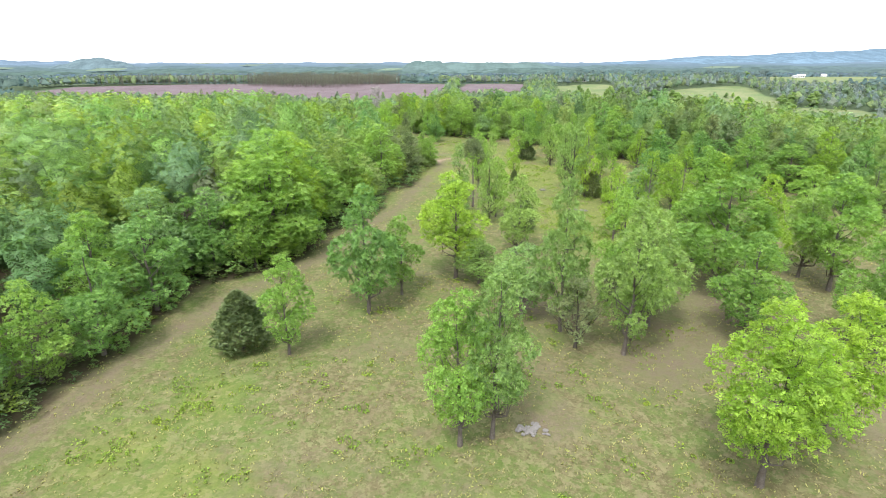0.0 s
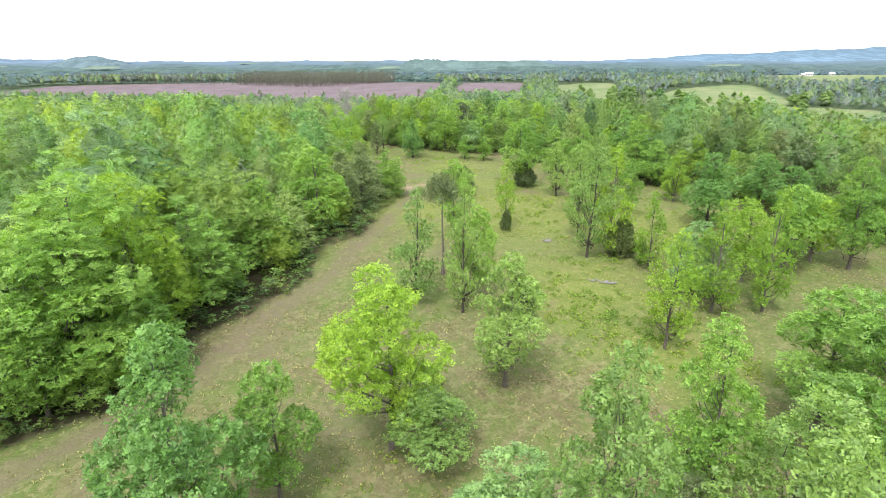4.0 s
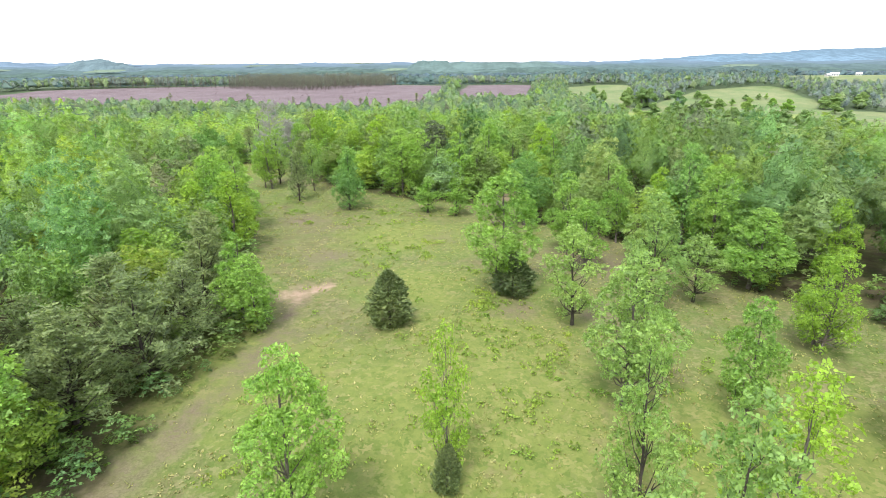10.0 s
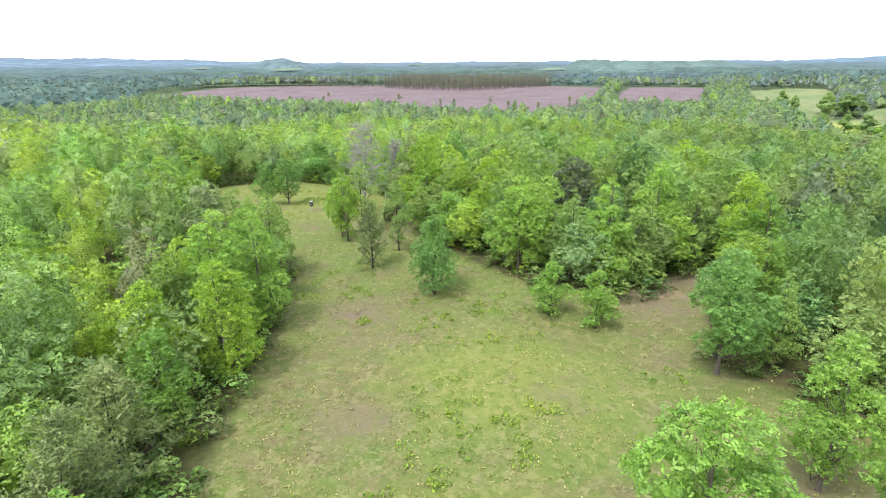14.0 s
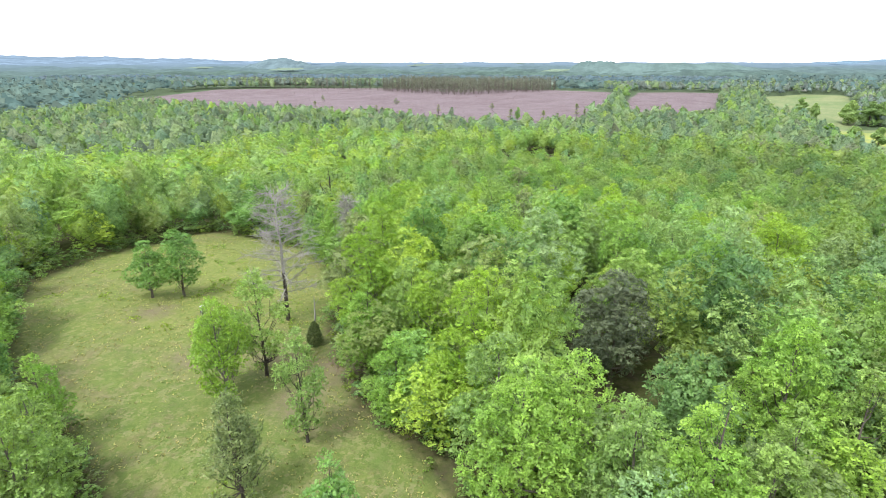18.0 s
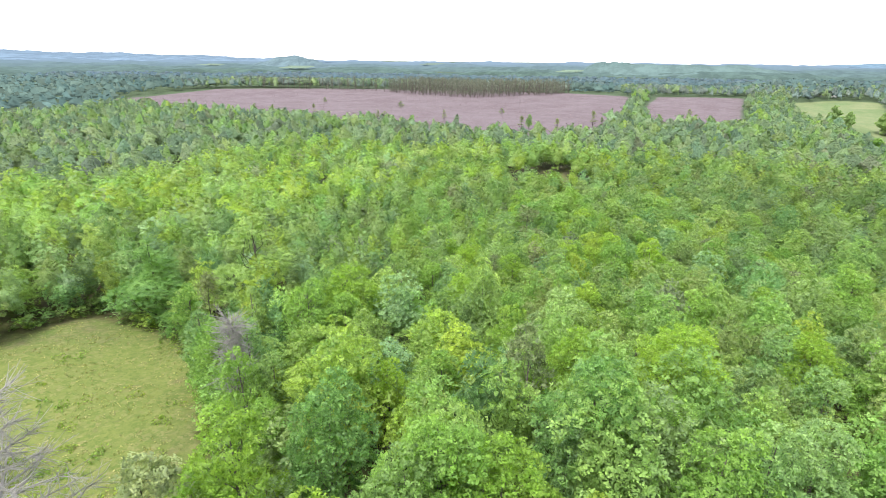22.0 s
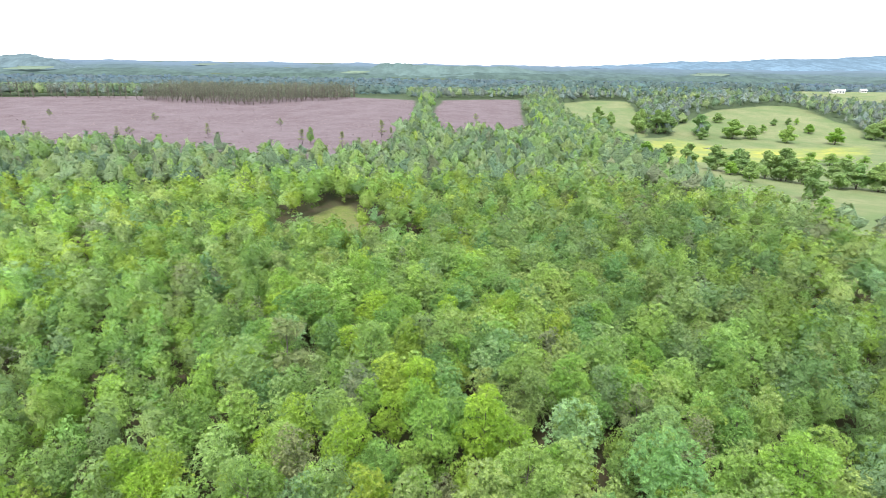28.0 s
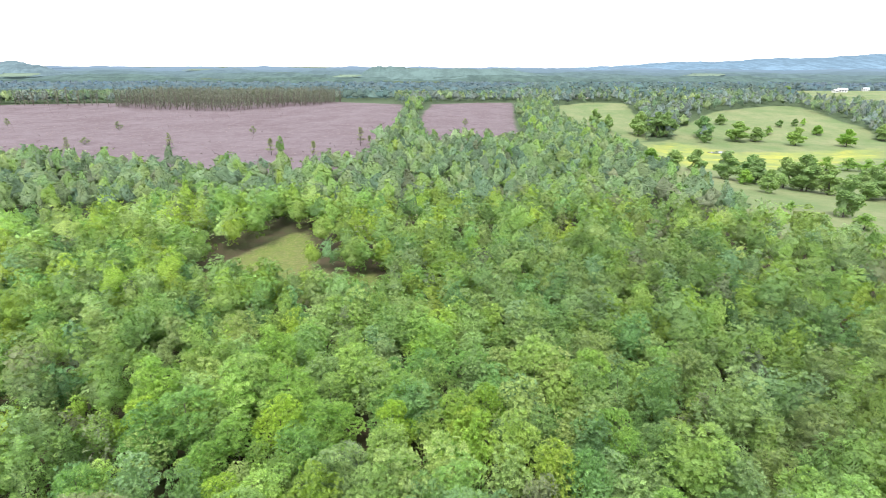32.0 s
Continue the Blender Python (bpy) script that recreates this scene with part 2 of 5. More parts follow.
# ---- ground: one sheet to the horizon ----
def ground_material():
    m, nodes, links = material("ground_cover")

    def attr(name):
        a = nodes.new("ShaderNodeAttribute")
        a.attribute_name = name
        return a.outputs["Fac"]

    def edge(name, lo=0.35, hi=0.65, scale=0.8, amount=0.5):
        n = nodes.new("ShaderNodeMath")
        n.operation = "MULTIPLY_ADD"
        links.new(noise_tex(nodes, links, scale, 4), n.inputs[0])
        n.inputs[1].default_value = amount
        links.new(attr(name), n.inputs[2])
        return ramp(nodes, links, n.outputs[0], lo + amount / 2, hi + amount / 2)

    big, mid, fine, grit = (noise_tex(nodes, links, s, d, r) for s, d, r in ((0.07, 4, 0.6), (0.45, 5, 0.65), (2.6, 5, 0.7), (11, 3, 0.7)))
    litter = mixed(nodes, links, ramp(nodes, links, mid, 0.35, 0.65), (0.055, 0.042, 0.026), (0.044, 0.055, 0.021))
    litter = mixed(nodes, links, ramp(nodes, links, fine, 0.45, 0.75), litter, (0.082, 0.064, 0.044))
    litter = mixed(nodes, links, attr("canopy"), litter, mixed(nodes, links, ramp(nodes, links, mid, 0.35, 0.65), (0.046, 0.070, 0.034), (0.068, 0.094, 0.048)))

    def summed(*terms):
        out = None
        for socket, weight in terms:
            n = nodes.new("ShaderNodeMath")
            n.operation = "MULTIPLY_ADD"
            links.new(socket, n.inputs[0])
            n.inputs[1].default_value = weight
            if out is None:
                n.inputs[2].default_value = 0.0
            else:
                links.new(out, n.inputs[2])
            out = n.outputs[0]
        return out

    speck = noise_tex(nodes, links, 5.0, 5, 0.8)
    straw = mixed(nodes, links, ramp(nodes, links, fine, 0.42, 0.58), (0.143, 0.118, 0.072), (0.096, 0.081, 0.046))
    green = mixed(nodes, links, ramp(nodes, links, grit, 0.40, 0.60), (0.070, 0.106, 0.028), (0.118, 0.146, 0.045))
    sward = summed((big, 0.32), (mid, 0.34), (fine, 0.20), (speck, 0.14), (attr("lush"), 0.07))
    grass = mixed(nodes, links, ramp(nodes, links, sward, 0.475, 0.565), straw, green)
    grass = mixed(nodes, links, ramp(nodes, links, speck, 0.45, 0.33), grass, (0.056, 0.062, 0.024))
    grass = mixed(nodes, links, ramp(nodes, links, speck, 0.56, 0.68), grass, (0.205, 0.185, 0.115))
    warp = nodes.new("ShaderNodeTexNoise")
    warp.inputs["Scale"].default_value = 3.5
    where = nodes.new("ShaderNodeNewGeometry")
    links.new(where.outputs["Position"], warp.inputs["Vector"])
    moved = nodes.new("ShaderNodeVectorMath")
    moved.operation = "ADD"
    links.new(where.outputs["Position"], moved.inputs[0])
    links.new(warp.outputs["Color"], moved.inputs[1])
    clumps = nodes.new("ShaderNodeTexVoronoi")
    clumps.inputs["Scale"].default_value = 3.2
    links.new(moved.outputs[0], clumps.inputs["Vector"])
    pick = nodes.new("ShaderNodeSeparateColor")
    links.new(clumps.outputs["Color"], pick.inputs[0])
    grass = mixed(nodes, links, ramp(nodes, links, pick.outputs[0], 0.55, 1.2), grass, (0.074, 0.105, 0.030))
    grass = mixed(nodes, links, ramp(nodes, links, pick.outputs[1], 0.55, 1.3), grass, (0.210, 0.189, 0.113))
    earth = mixed(nodes, links, ramp(nodes, links, grit, 0.3, 0.7), (0.108, 0.088, 0.058), (0.170, 0.145, 0.100))
    patchy = noise_tex(nodes, links, 0.33, 6, 0.72)
    grass = mixed(nodes, links, ramp(nodes, links, patchy, 0.55, 0.74), grass, earth)
    grass = mixed(nodes, links, ramp(nodes, links, patchy, 0.46, 0.30), grass, (0.098, 0.135, 0.040))
    grass = mixed(nodes, links, 1.0, grass, (0.96, 1.01, 0.86), "MULTIPLY")
    col = mixed(nodes, links, edge("meadow"), litter, grass)
    lush = mixed(nodes, links, ramp(nodes, links, fine, 0.3, 0.75), (0.094, 0.128, 0.039), (0.147, 0.166, 0.062))
    lush = mixed(nodes, links, ramp(nodes, links, pick.outputs[0], 0.5, 1.1), lush, (0.071, 0.109, 0.029))
    lush = mixed(nodes, links, ramp(nodes, links, pick.outputs[1], 0.65, 1.3), lush, (0.197, 0.185, 0.101))
    lush = mixed(nodes, links, ramp(nodes, links, patchy, 0.60, 0.80), lush, earth)
    lush = mixed(nodes, links, 1.0, lush, (1.12, 1.08, 0.84), "MULTIPLY")
    col = mixed(nodes, links, edge("lush", 0.3, 0.9, 0.5, 1.0), col, lush)
    bare = mixed(nodes, links, ramp(nodes, links, grit, 0.3, 0.7), (0.104, 0.080, 0.055), (0.168, 0.138, 0.096))
    bare = mixed(nodes, links, ramp(nodes, links, pick.outputs[2], 0.5, 1.1), bare, (0.126, 0.126, 0.055))
    col = mixed(nodes, links, edge("bare", 0.3, 0.85, 0.9, 1.0), col, bare)
    clay = mixed(nodes, links, ramp(nodes, links, fine, 0.35, 0.7), (0.300, 0.225, 0.165), (0.235, 0.165, 0.115))
    col = mixed(nodes, links, edge("clay", 0.45, 0.95, 1.6, 0.9), col, clay)
    slash_big = noise_tex(nodes, links, 0.06, 6, 0.7)
    slash = mixed(nodes, links, ramp(nodes, links, slash_big, 0.35, 0.68), (0.102, 0.075, 0.080), (0.146, 0.118, 0.128))
    slash = mixed(nodes, links, ramp(nodes, links, noise_tex(nodes, links, 0.35, 4, 0.75), 0.5, 0.8), slash, (0.172, 0.146, 0.150))
    col = mixed(nodes, links, edge("slash", 0.4, 0.6, 0.06, 0.4), col, slash)
    past = mixed(nodes, links, ramp(nodes, links, noise_tex(nodes, links, 0.035, 5, 0.65), 0.35, 0.65), (0.105, 0.150, 0.060), (0.175, 0.190, 0.096))
    past = mixed(nodes, links, ramp(nodes, links, noise_tex(nodes, links, 0.3, 4, 0.7), 0.5, 0.8), past, (0.105, 0.135, 0.055))
    col = mixed(nodes, links, edge("pasture", 0.4, 0.6, 0.05, 0.4), col, past)
    yel = mixed(nodes, links, ramp(nodes, links, noise_tex(nodes, links, 0.06, 5, 0.7), 0.42, 0.7), (0.170, 0.215, 0.070), (0.330, 0.320, 0.055))
    col = mixed(nodes, links, edge("flowers", 0.3, 0.8, 0.07, 0.9), col, yel)
    p = nodes["Principled BSDF"]
    p.inputs["Roughness"].default_value = 0.95
    p.inputs["Specular IOR Level"].default_value = 0.1
    links.new(col, p.inputs["Base Color"])
    bu = nodes.new("ShaderNodeBump")
    bu.inputs["Strength"].default_value, bu.inputs["Distance"].default_value = 0.6, 0.12
    links.new(fine, bu.inputs["Height"])
    links.new(bu.outputs[0], p.inputs["Normal"])
    return m


def steps(*spans):
    """Grid lines: (start, end, step), ..."""
    out = [np.arange(a, b, s, dtype=float) for a, b, s in spans]
    return np.concatenate(out + [np.array([spans[-1][1]], float)])


gx = steps((-4700, -1500, 200), (-1500, -450, 50), (-450, -60, 8), (-60, 60, 1.5), (60, 300, 8), (300, 700, 20), (700, 1500, 50), (1500, 4700, 200))
gy = steps((-600, -60, 30), (-60, -10, 5), (-10, 185, 1.5), (185, 360, 5), (360, 800, 7), (800, 1500, 40), (1500, 4700, 160))
GX, GY = np.meshgrid(gx, gy)
GZ = land(GX, GY)
nx, ny = len(gx), len(gy)
idx = np.arange(nx * ny).reshape(ny, nx)
quads = np.stack([idx[:-1, :-1], idx[:-1, 1:], idx[1:, 1:], idx[1:, :-1]], -1).reshape(-1, 4)
ground_mesh = mesh_of("ground", np.stack([GX, GY, GZ], -1).reshape(-1, 3), quads, [ground_material()], smooth=True)
fx, fy = GX.ravel(), GY.ravel()


def spots(places, x, y):
    """Soft round patches: (x, y, radius)."""
    out = np.zeros(np.shape(x))
    for px, py, pr in places:
        out = np.maximum(out, np.exp(-(((x - px) ** 2 + (y - py) ** 2) / (pr * pr))))
    return out


LUSH = [(-16, 31, 3.2), (-19, 26, 4), (6, 104, 4), (-2, 92, 5), (10, 88, 8), (14, 68, 7), (18, 60, 6), (4, 118, 5), (-38, 165, 12), (-30, 155, 9), (-1.6, 117, 0.8), (24, 82, 8), (11, 95, 6), (-14, 23, 5), (2, 20, 4)]
BARE = [(-27, 150, 2.5), (-19, 146, 3), (-14, 141, 2.5), (-24, 143, 2), (-9, 124, 4), (-3, 112, 3), (15, 36, 6), (20, 34, 5), (6, 29, 3), (19, 99, 3), (13, 100, 2.5), (18, 40, 5), (-33, 149, 3), (-15.5, 162, 4), (-13, 146, 4), (13, 133, 5), (16, 138, 4), (24, 45, 9), (8, 44, 5), (20, 110, 6), (30, 30, 10)]
DRY = [(0, 20, 8), (-9, 24, 6), (10, 15, 8), (26, 22, 9), (4, 34, 7), (-6, 38, 5), (-4, 52, 5), (-9, 60, 4), (2, 76, 4), (0, 98, 5), (-6, 120, 4), (7, 117, 4)]
CLAY = [(-3.6, 102.5, 2.0), (-1.8, 104, 1.5), (17.5, 97, 0.8), (14, 134, 1.5)]
d_trail = line_distance(TRAIL, fx, fy)
layers = {
    "meadow": np.clip(np.maximum(0.5 + inside(MEADOW, fx, fy) / 3, 1.1 + inside(GLADE, fx, fy) / 4), 0, 1),
    "bare": np.maximum(0.72 * np.clip(1.15 - d_trail / 2.1, 0, 1), np.maximum(0.76 * spots(BARE, fx, fy), 0.48 * spots(DRY, fx, fy))),
    "lush": np.clip((fy - 45) / 40, 0, 1) * np.clip((230 - fy) / 30, 0, 1) * 0.40 + 0.8 * spots(LUSH, fx, fy) + 0.6 * np.clip(1.1 + inside(GLADE, fx, fy) / 4, 0, 1),
    "canopy": np.clip((np.hypot(fx, fy) - 320) / 120, 0, 1),
    "clay": spots(CLAY, fx, fy),
    "slash": np.clip(0.5 + np.maximum(inside(CLEARCUT, fx, fy), inside(CLEARCUT_2, fx, fy)) / 14, 0, 1),
    "pasture": np.clip(0.5 + np.max([inside(q, fx, fy) for q in PASTURES], axis=0) / 12 + 0.6, 0, 1),
    "flowers": 0.72 * np.clip(0.5 + inside(YELLOW, fx, fy) / 16, 0, 1),
}
for key, values in layers.items():
    ground_mesh.attributes.new(key, "FLOAT", "POINT").data.foreach_set("value", np.asarray(values, np.float32))
ground = tagged(new("ground", ground_mesh), "rolling ground of dry grass, leaf litter, bare soil and pasture", "ground", kind="structure")

# ---- trees ----
def unit(v):
    return v / np.maximum(np.linalg.norm(v, axis=-1, keepdims=True), 1e-9)


def leaflets(rng, centre, out, size, aspect=0.8, up=0.6, spread=0.6, keep=0.5, fold=0.18, tilt=0.5):
    """Folded leaf sprays: four points and one quad each."""
    n = len(centre)
    d = unit(out * keep + rng.normal(0, spread, (n, 3)))
    face = unit(out + np.array([0, 0, up]) + rng.normal(0, tilt, (n, 3)))
    side = unit(np.cross(d, face))
    face = np.cross(side, d)
    ln = (size * rng.uniform(0.65, 1.35, n))[:, None]
    w = ln * aspect * 0.5
    v = np.stack([centre - d * ln * 0.5, centre + side * w - d * ln * 0.08 + face * ln * fold, centre + d * ln * 0.5, centre - side * w - d * ln * 0.08 + face * ln * fold], 1)
    return v.reshape(-1, 3)


# crown profiles: foot of the crown as a share of the height, widest level, roundness at the top and at the foot
SHAPES = {
    "round": (0.17, 0.42, 0.50, 0.55),
    "tall": (0.15, 0.36, 0.68, 0.50),
    "spire": (0.12, 0.28, 0.85, 0.45),
    "column": (0.16, 0.40, 0.60, 0.50),
    "dome": (0.16, 0.50, 0.42, 0.50),
    "low": (0.04, 0.40, 0.55, 0.40),
    "skirt": (0.03, 0.26, 0.85, 0.40),
    "feather": (0.07, 0.36, 0.80, 0.28),
    "plume": (0.10, 0.50, 0.62, 0.35),
    "bush": (0.02, 0.40, 0.60, 0.45),
}


def profile(shape, s):
    _, mid, top, foot = SHAPES[shape]
    return np.where(s > mid, np.clip((1 - s) / (1 - mid), 0, 1) ** top, np.clip(0.15 + 0.85 * s / mid, 0, 1) ** foot)


def broad_crown(rng, shape, height, width, lobes, count, size, shell=(0.72, 1.1), swell=1.0, knob=(0.44, 0.66)):
    """Leaf sprays gathered on lobes round the crown. Gives points and the lobes' centres."""
    foot = SHAPES[shape][0]
    R, ch = width / 2, height * (1 - foot)
    s = np.concatenate([[0.93, 0.82], 0.03 + 0.86 * (rng.permutation(lobes - 2) + rng.random(lobes - 2)) / (lobes - 2)])
    r = profile(shape, s) * R
    a = np.arange(lobes) * 2.4 + rng.uniform(0, 0.9, lobes)
    rad = np.clip(r * rng.uniform(*knob, lobes) * swell, 0.36 * knob[0] * R, 0.56 * R * swell)
    if shape not in ("spire", "skirt"):
        rad[:2] = np.maximum(rad[:2], (0.30 * R, 0.38 * R))
    off = np.clip(r - rad * 0.78, 0, None) * rng.uniform(0.8, 1.15, lobes)
    c = np.stack([np.cos(a) * off, np.sin(a) * off, height * foot + s * ch * 0.97], -1)
    share = rad ** 2 / (rad ** 2).sum()
    pts, outs = [], []
    for i in range(lobes):
        n = int(count * 1.5 * share[i]) + 2
        u = unit(rng.normal(0, 1, (n, 3)))
        flip = (u[:, 2] < -0.2) & (rng.random(n) < 0.6)
        u[flip, 2] *= -1
        p = c[i] + u * rad[i] * rng.uniform(*shell, n)[:, None] * np.array([1, 1, 0.85])
        gone = np.zeros(n, bool)
        for j in range(lobes):
            if j != i:
                gone |= ((p - c[j]) ** 2).sum(1) < (0.66 * rad[j]) ** 2
        pts.append(p[~gone])
        outs.append(unit(u * 0.8 + unit(p - np.array([0, 0, height * (foot + 0.35 * (1 - foot))])) * 0.5)[~gone])
    p, o = np.concatenate(pts), np.concatenate(outs)
    k = rng.permutation(len(p))[:count]
    return leaflets(rng, p[k], o[k], size), c, rad


def cedar_crown(rng, height, width, count, size):
    s = rng.random(count) ** 0.8
    r = width / 2 * np.clip(np.where(s > 0.3, ((1 - s) / 0.7) ** 0.6, 0.72 + 0.28 * s / 0.3), 0, 1)
    a = rng.uniform(0, 6.283, count)
    wob = 1 + 0.13 * np.sin(a * 3 + s * 9) + 0.1 * np.sin(a * 7 - s * 15)
    q = r * wob * rng.uniform(0.7, 1.06, count)
    p = np.stack([np.cos(a) * q, np.sin(a) * q, 0.04 * height + s * height * 0.96], -1)
    out = unit(np.stack([np.cos(a), np.sin(a), np.full(count, 1.1)], -1))
    return leaflets(rng, p, out, size, 0.5, 0.1, 0.45, 0.9, 0.1)


def pine_crown(rng, height, width, count, size, foot, n=26):
    """Whorls of needle tufts at the ends of thin limbs. Gives points and the limb ends."""
    s = np.sort(rng.uniform(0, 1, n))
    a = np.arange(n) * 2.4 + rng.uniform(0, 1, n)
    r = width / 2 * np.clip((1 - s) ** 0.6 * 0.95 + 0.1, 0, 1) * rng.uniform(0.55, 1.1, n)
    c = np.stack([np.cos(a) * r, np.sin(a) * r, height * (foot + (1 - foot) * (0.04 + 0.94 * s))], -1)
    k = rng.integers(0, n, count)
    along = rng.uniform(0.35, 1.1, count)[:, None]
    axis = np.stack([np.zeros(count), np.zeros(count), c[k, 2] - 0.2], -1)
    p = axis + (c[k] - axis) * along + rng.normal(0, 0.05 * width, (count, 3))
    out = unit(np.stack([np.cos(a[k]), np.sin(a[k]), np.full(count, 0.7)], -1) + rng.normal(0, 0.5, (count, 3)))
    return leaflets(rng, p, out, size, 0.3, 0.3, 0.5, 0.8, 0.05), c


def tube(points, radii, sides=6):
    """A tapered tube through points: verts and quads."""
    points, radii = np.asarray(points, float), np.asarray(radii, float)
    t = unit(np.gradient(points, axis=0))
    ref = np.where(np.abs(t[:, :1]) < 0.9, np.array([[1.0, 0, 0]]), np.array([[0, 1.0, 0]]))
    u = unit(np.cross(t, ref))
    w = np.cross(t, u)
    ang = np.arange(sides) / sides * 2 * math.pi
    v = points[:, None] + radii[:, None, None] * (np.cos(ang)[None, :, None] * u[:, None] + np.sin(ang)[None, :, None] * w[:, None])
    n = len(points)
    i = np.arange(n * sides).reshape(n, sides)
    f = np.stack([i[:-1], np.roll(i[:-1], -1, 1), np.roll(i[1:], -1, 1), i[1:]], -1).reshape(-1, 4)
    return v.reshape(-1, 3), f


def joined(pieces):
    vs, fs, base = [], [], 0
    for v, f in pieces:
        vs.append(v)
        fs.append(f + base)
        base += len(v)
    return np.concatenate(vs), np.concatenate(fs)


def trunk_and_limbs(rng, height, width, ends, lean=0.25, thick=0.013, rise=(0.75, 0.12)):
    """A bent, tapered trunk with limbs that rise to the given ends."""
    zs = np.linspace(0, 0.86, 8) * height
    bend = np.cumsum(rng.normal(0, 0.05 * lean * height / 2, (8, 2)), axis=0)
    bend -= bend[0]
    r0 = thick * height + 0.02
    radii = r0 * (1 - 0.86 * (zs / zs[-1]) ** 0.9)
    radii[0] *= 1.45
    mid = np.column_stack([bend, zs])
    mid[0, 2] = -0.25
    pieces = [tube(mid, radii, 7)]
    for e in ends:
        zb = max(0.12 * height, e[2] - rise[0] * math.hypot(e[0], e[1]) - rise[1] * height)
        b = np.array([np.interp(zb, zs, bend[:, 0]), np.interp(zb, zs, bend[:, 1]), zb])
        m = b * 0.45 + np.array(e) * 0.55 + np.array([0, 0, -0.05 * height]) + rng.normal(0, 0.04 * width, 3)
        rb = 0.42 * np.interp(zb, zs, radii) + 0.006
        pieces.append(tube([b, m, e], [rb, rb * 0.6, rb * 0.18], 5))
    return joined(pieces)


def part(name, me, parent, label=""):
    ob = new(name, me)
    ob.parent = parent
    return tagged(ob, label)


def quad_rows(v):
    return np.arange(len(v)).reshape(-1, 4)


NOMINAL_H, NOMINAL_W = 8.0, 4.0
MODELS = {}
LABELS = {
    "fresh": "young broadleaf tree in fresh mid-green spring leaf",
    "lime": "slender broadleaf tree in bright lime-yellow spring leaf",
    "pale": "broadleaf tree with pale silvery-green new leaves",
    "oak": "oak tree in full deep-green leaf",
    "blue": "broadleaf tree with blue-green leaves",
    "skirt": "oak tree leafy down to the ground, deep green",
    "cedar": "dark olive-green cedar with a dense pointed crown",
    "pine": "thin grey-green pine with a sparse crown",
    "tallpine": "tall pine with a long bare trunk and small top",
    "shrub": "low round shrub in light green leaf",
    "grey": "full-crowned conifer with dull grey-olive needles",
    "ash": "round-crowned tree with dark grey-green leaves",
    "brown": "half-bare tree with grey-brown foliage",
    "dead": "bare dead tree with grey branches",
}
AIRY = ("pale", "lime", "brown")
SORT = {  # leaf material, crown shapes, lobes, sprays, size of a spray
    "fresh": ("fresh", ("round", "tall", "column"), 26, 3000, 0.31),
    "lime": ("lime", ("feather", "plume", "feather"), 34, 1800, 0.30),
    "pale": ("pale", ("feather", "feather", "plume"), 34, 1900, 0.30),
    "oak": ("oak", ("round", "tall", "round"), 26, 3300, 0.31),
    "blue": ("blue", ("round", "tall", "round"), 26, 3000, 0.31),
    "skirt": ("oak", ("skirt", "low", "skirt"), 26, 2600, 0.30),
    "shrub": ("fresh", ("bush", "bush", "bush"), 15, 1500, 0.36),
    "ash": ("dull", ("round", "round", "round"), 26, 3400, 0.31),
    "edge_fresh": ("fresh", ("low", "low", "skirt"), 26, 2900, 0.31),
    "edge_pale": ("pale", ("low", "skirt", "low"), 26, 2900, 0.31),
    "edge_oak": ("oak", ("low", "skirt", "low"), 26, 2900, 0.31),
    "edge_blue": ("blue", ("low", "low", "skirt"), 26, 2900, 0.31),
    "edge_lime": ("lime", ("low", "low", "low"), 26, 2900, 0.31),
    "wood_fresh": ("fresh", ("dome", "round", "dome"), 22, 2600, 0.31),
    "wood_pale": ("pale", ("dome", "round", "dome"), 22, 2600, 0.31),
    "wood_oak": ("oak", ("dome", "round", "dome"), 22, 2600, 0.31),
    "wood_blue": ("blue", ("dome", "round", "dome"), 22, 2600, 0.31),
    "wood_lime": ("lime", ("dome", "round", "dome"), 22, 2600, 0.31),
    "full_lime": ("lime", ("round", "tall", "round"), 26, 3200, 0.30),
    "full_pale": ("pale", ("tall", "column", "tall"), 28, 2900, 0.30),
    # pasture oaks use dusty, the leaf colour lightened as by haze
    "park_oak": ("dusty", ("bush", "low", "bush"), 20, 1500, 0.34),
    "park_fresh": ("fresh", ("low", "bush", "low"), 20, 1500, 0.34),
    "park_pale": ("pale", ("low", "bush", "low"), 20, 1500, 0.34),
    "park_blue": ("blue", ("low", "bush", "low"), 20, 1500, 0.34),
    "brown": ("brown", ("tall", "round", "column"), 18, 1000, 0.4),
}
BARK_OF = {"lime": BARK, "fresh": BARK, "pale": BARK_DARK, "oak": BARK, "blue": BARK, "skirt": BARK_DARK, "shrub": BARK_DARK}


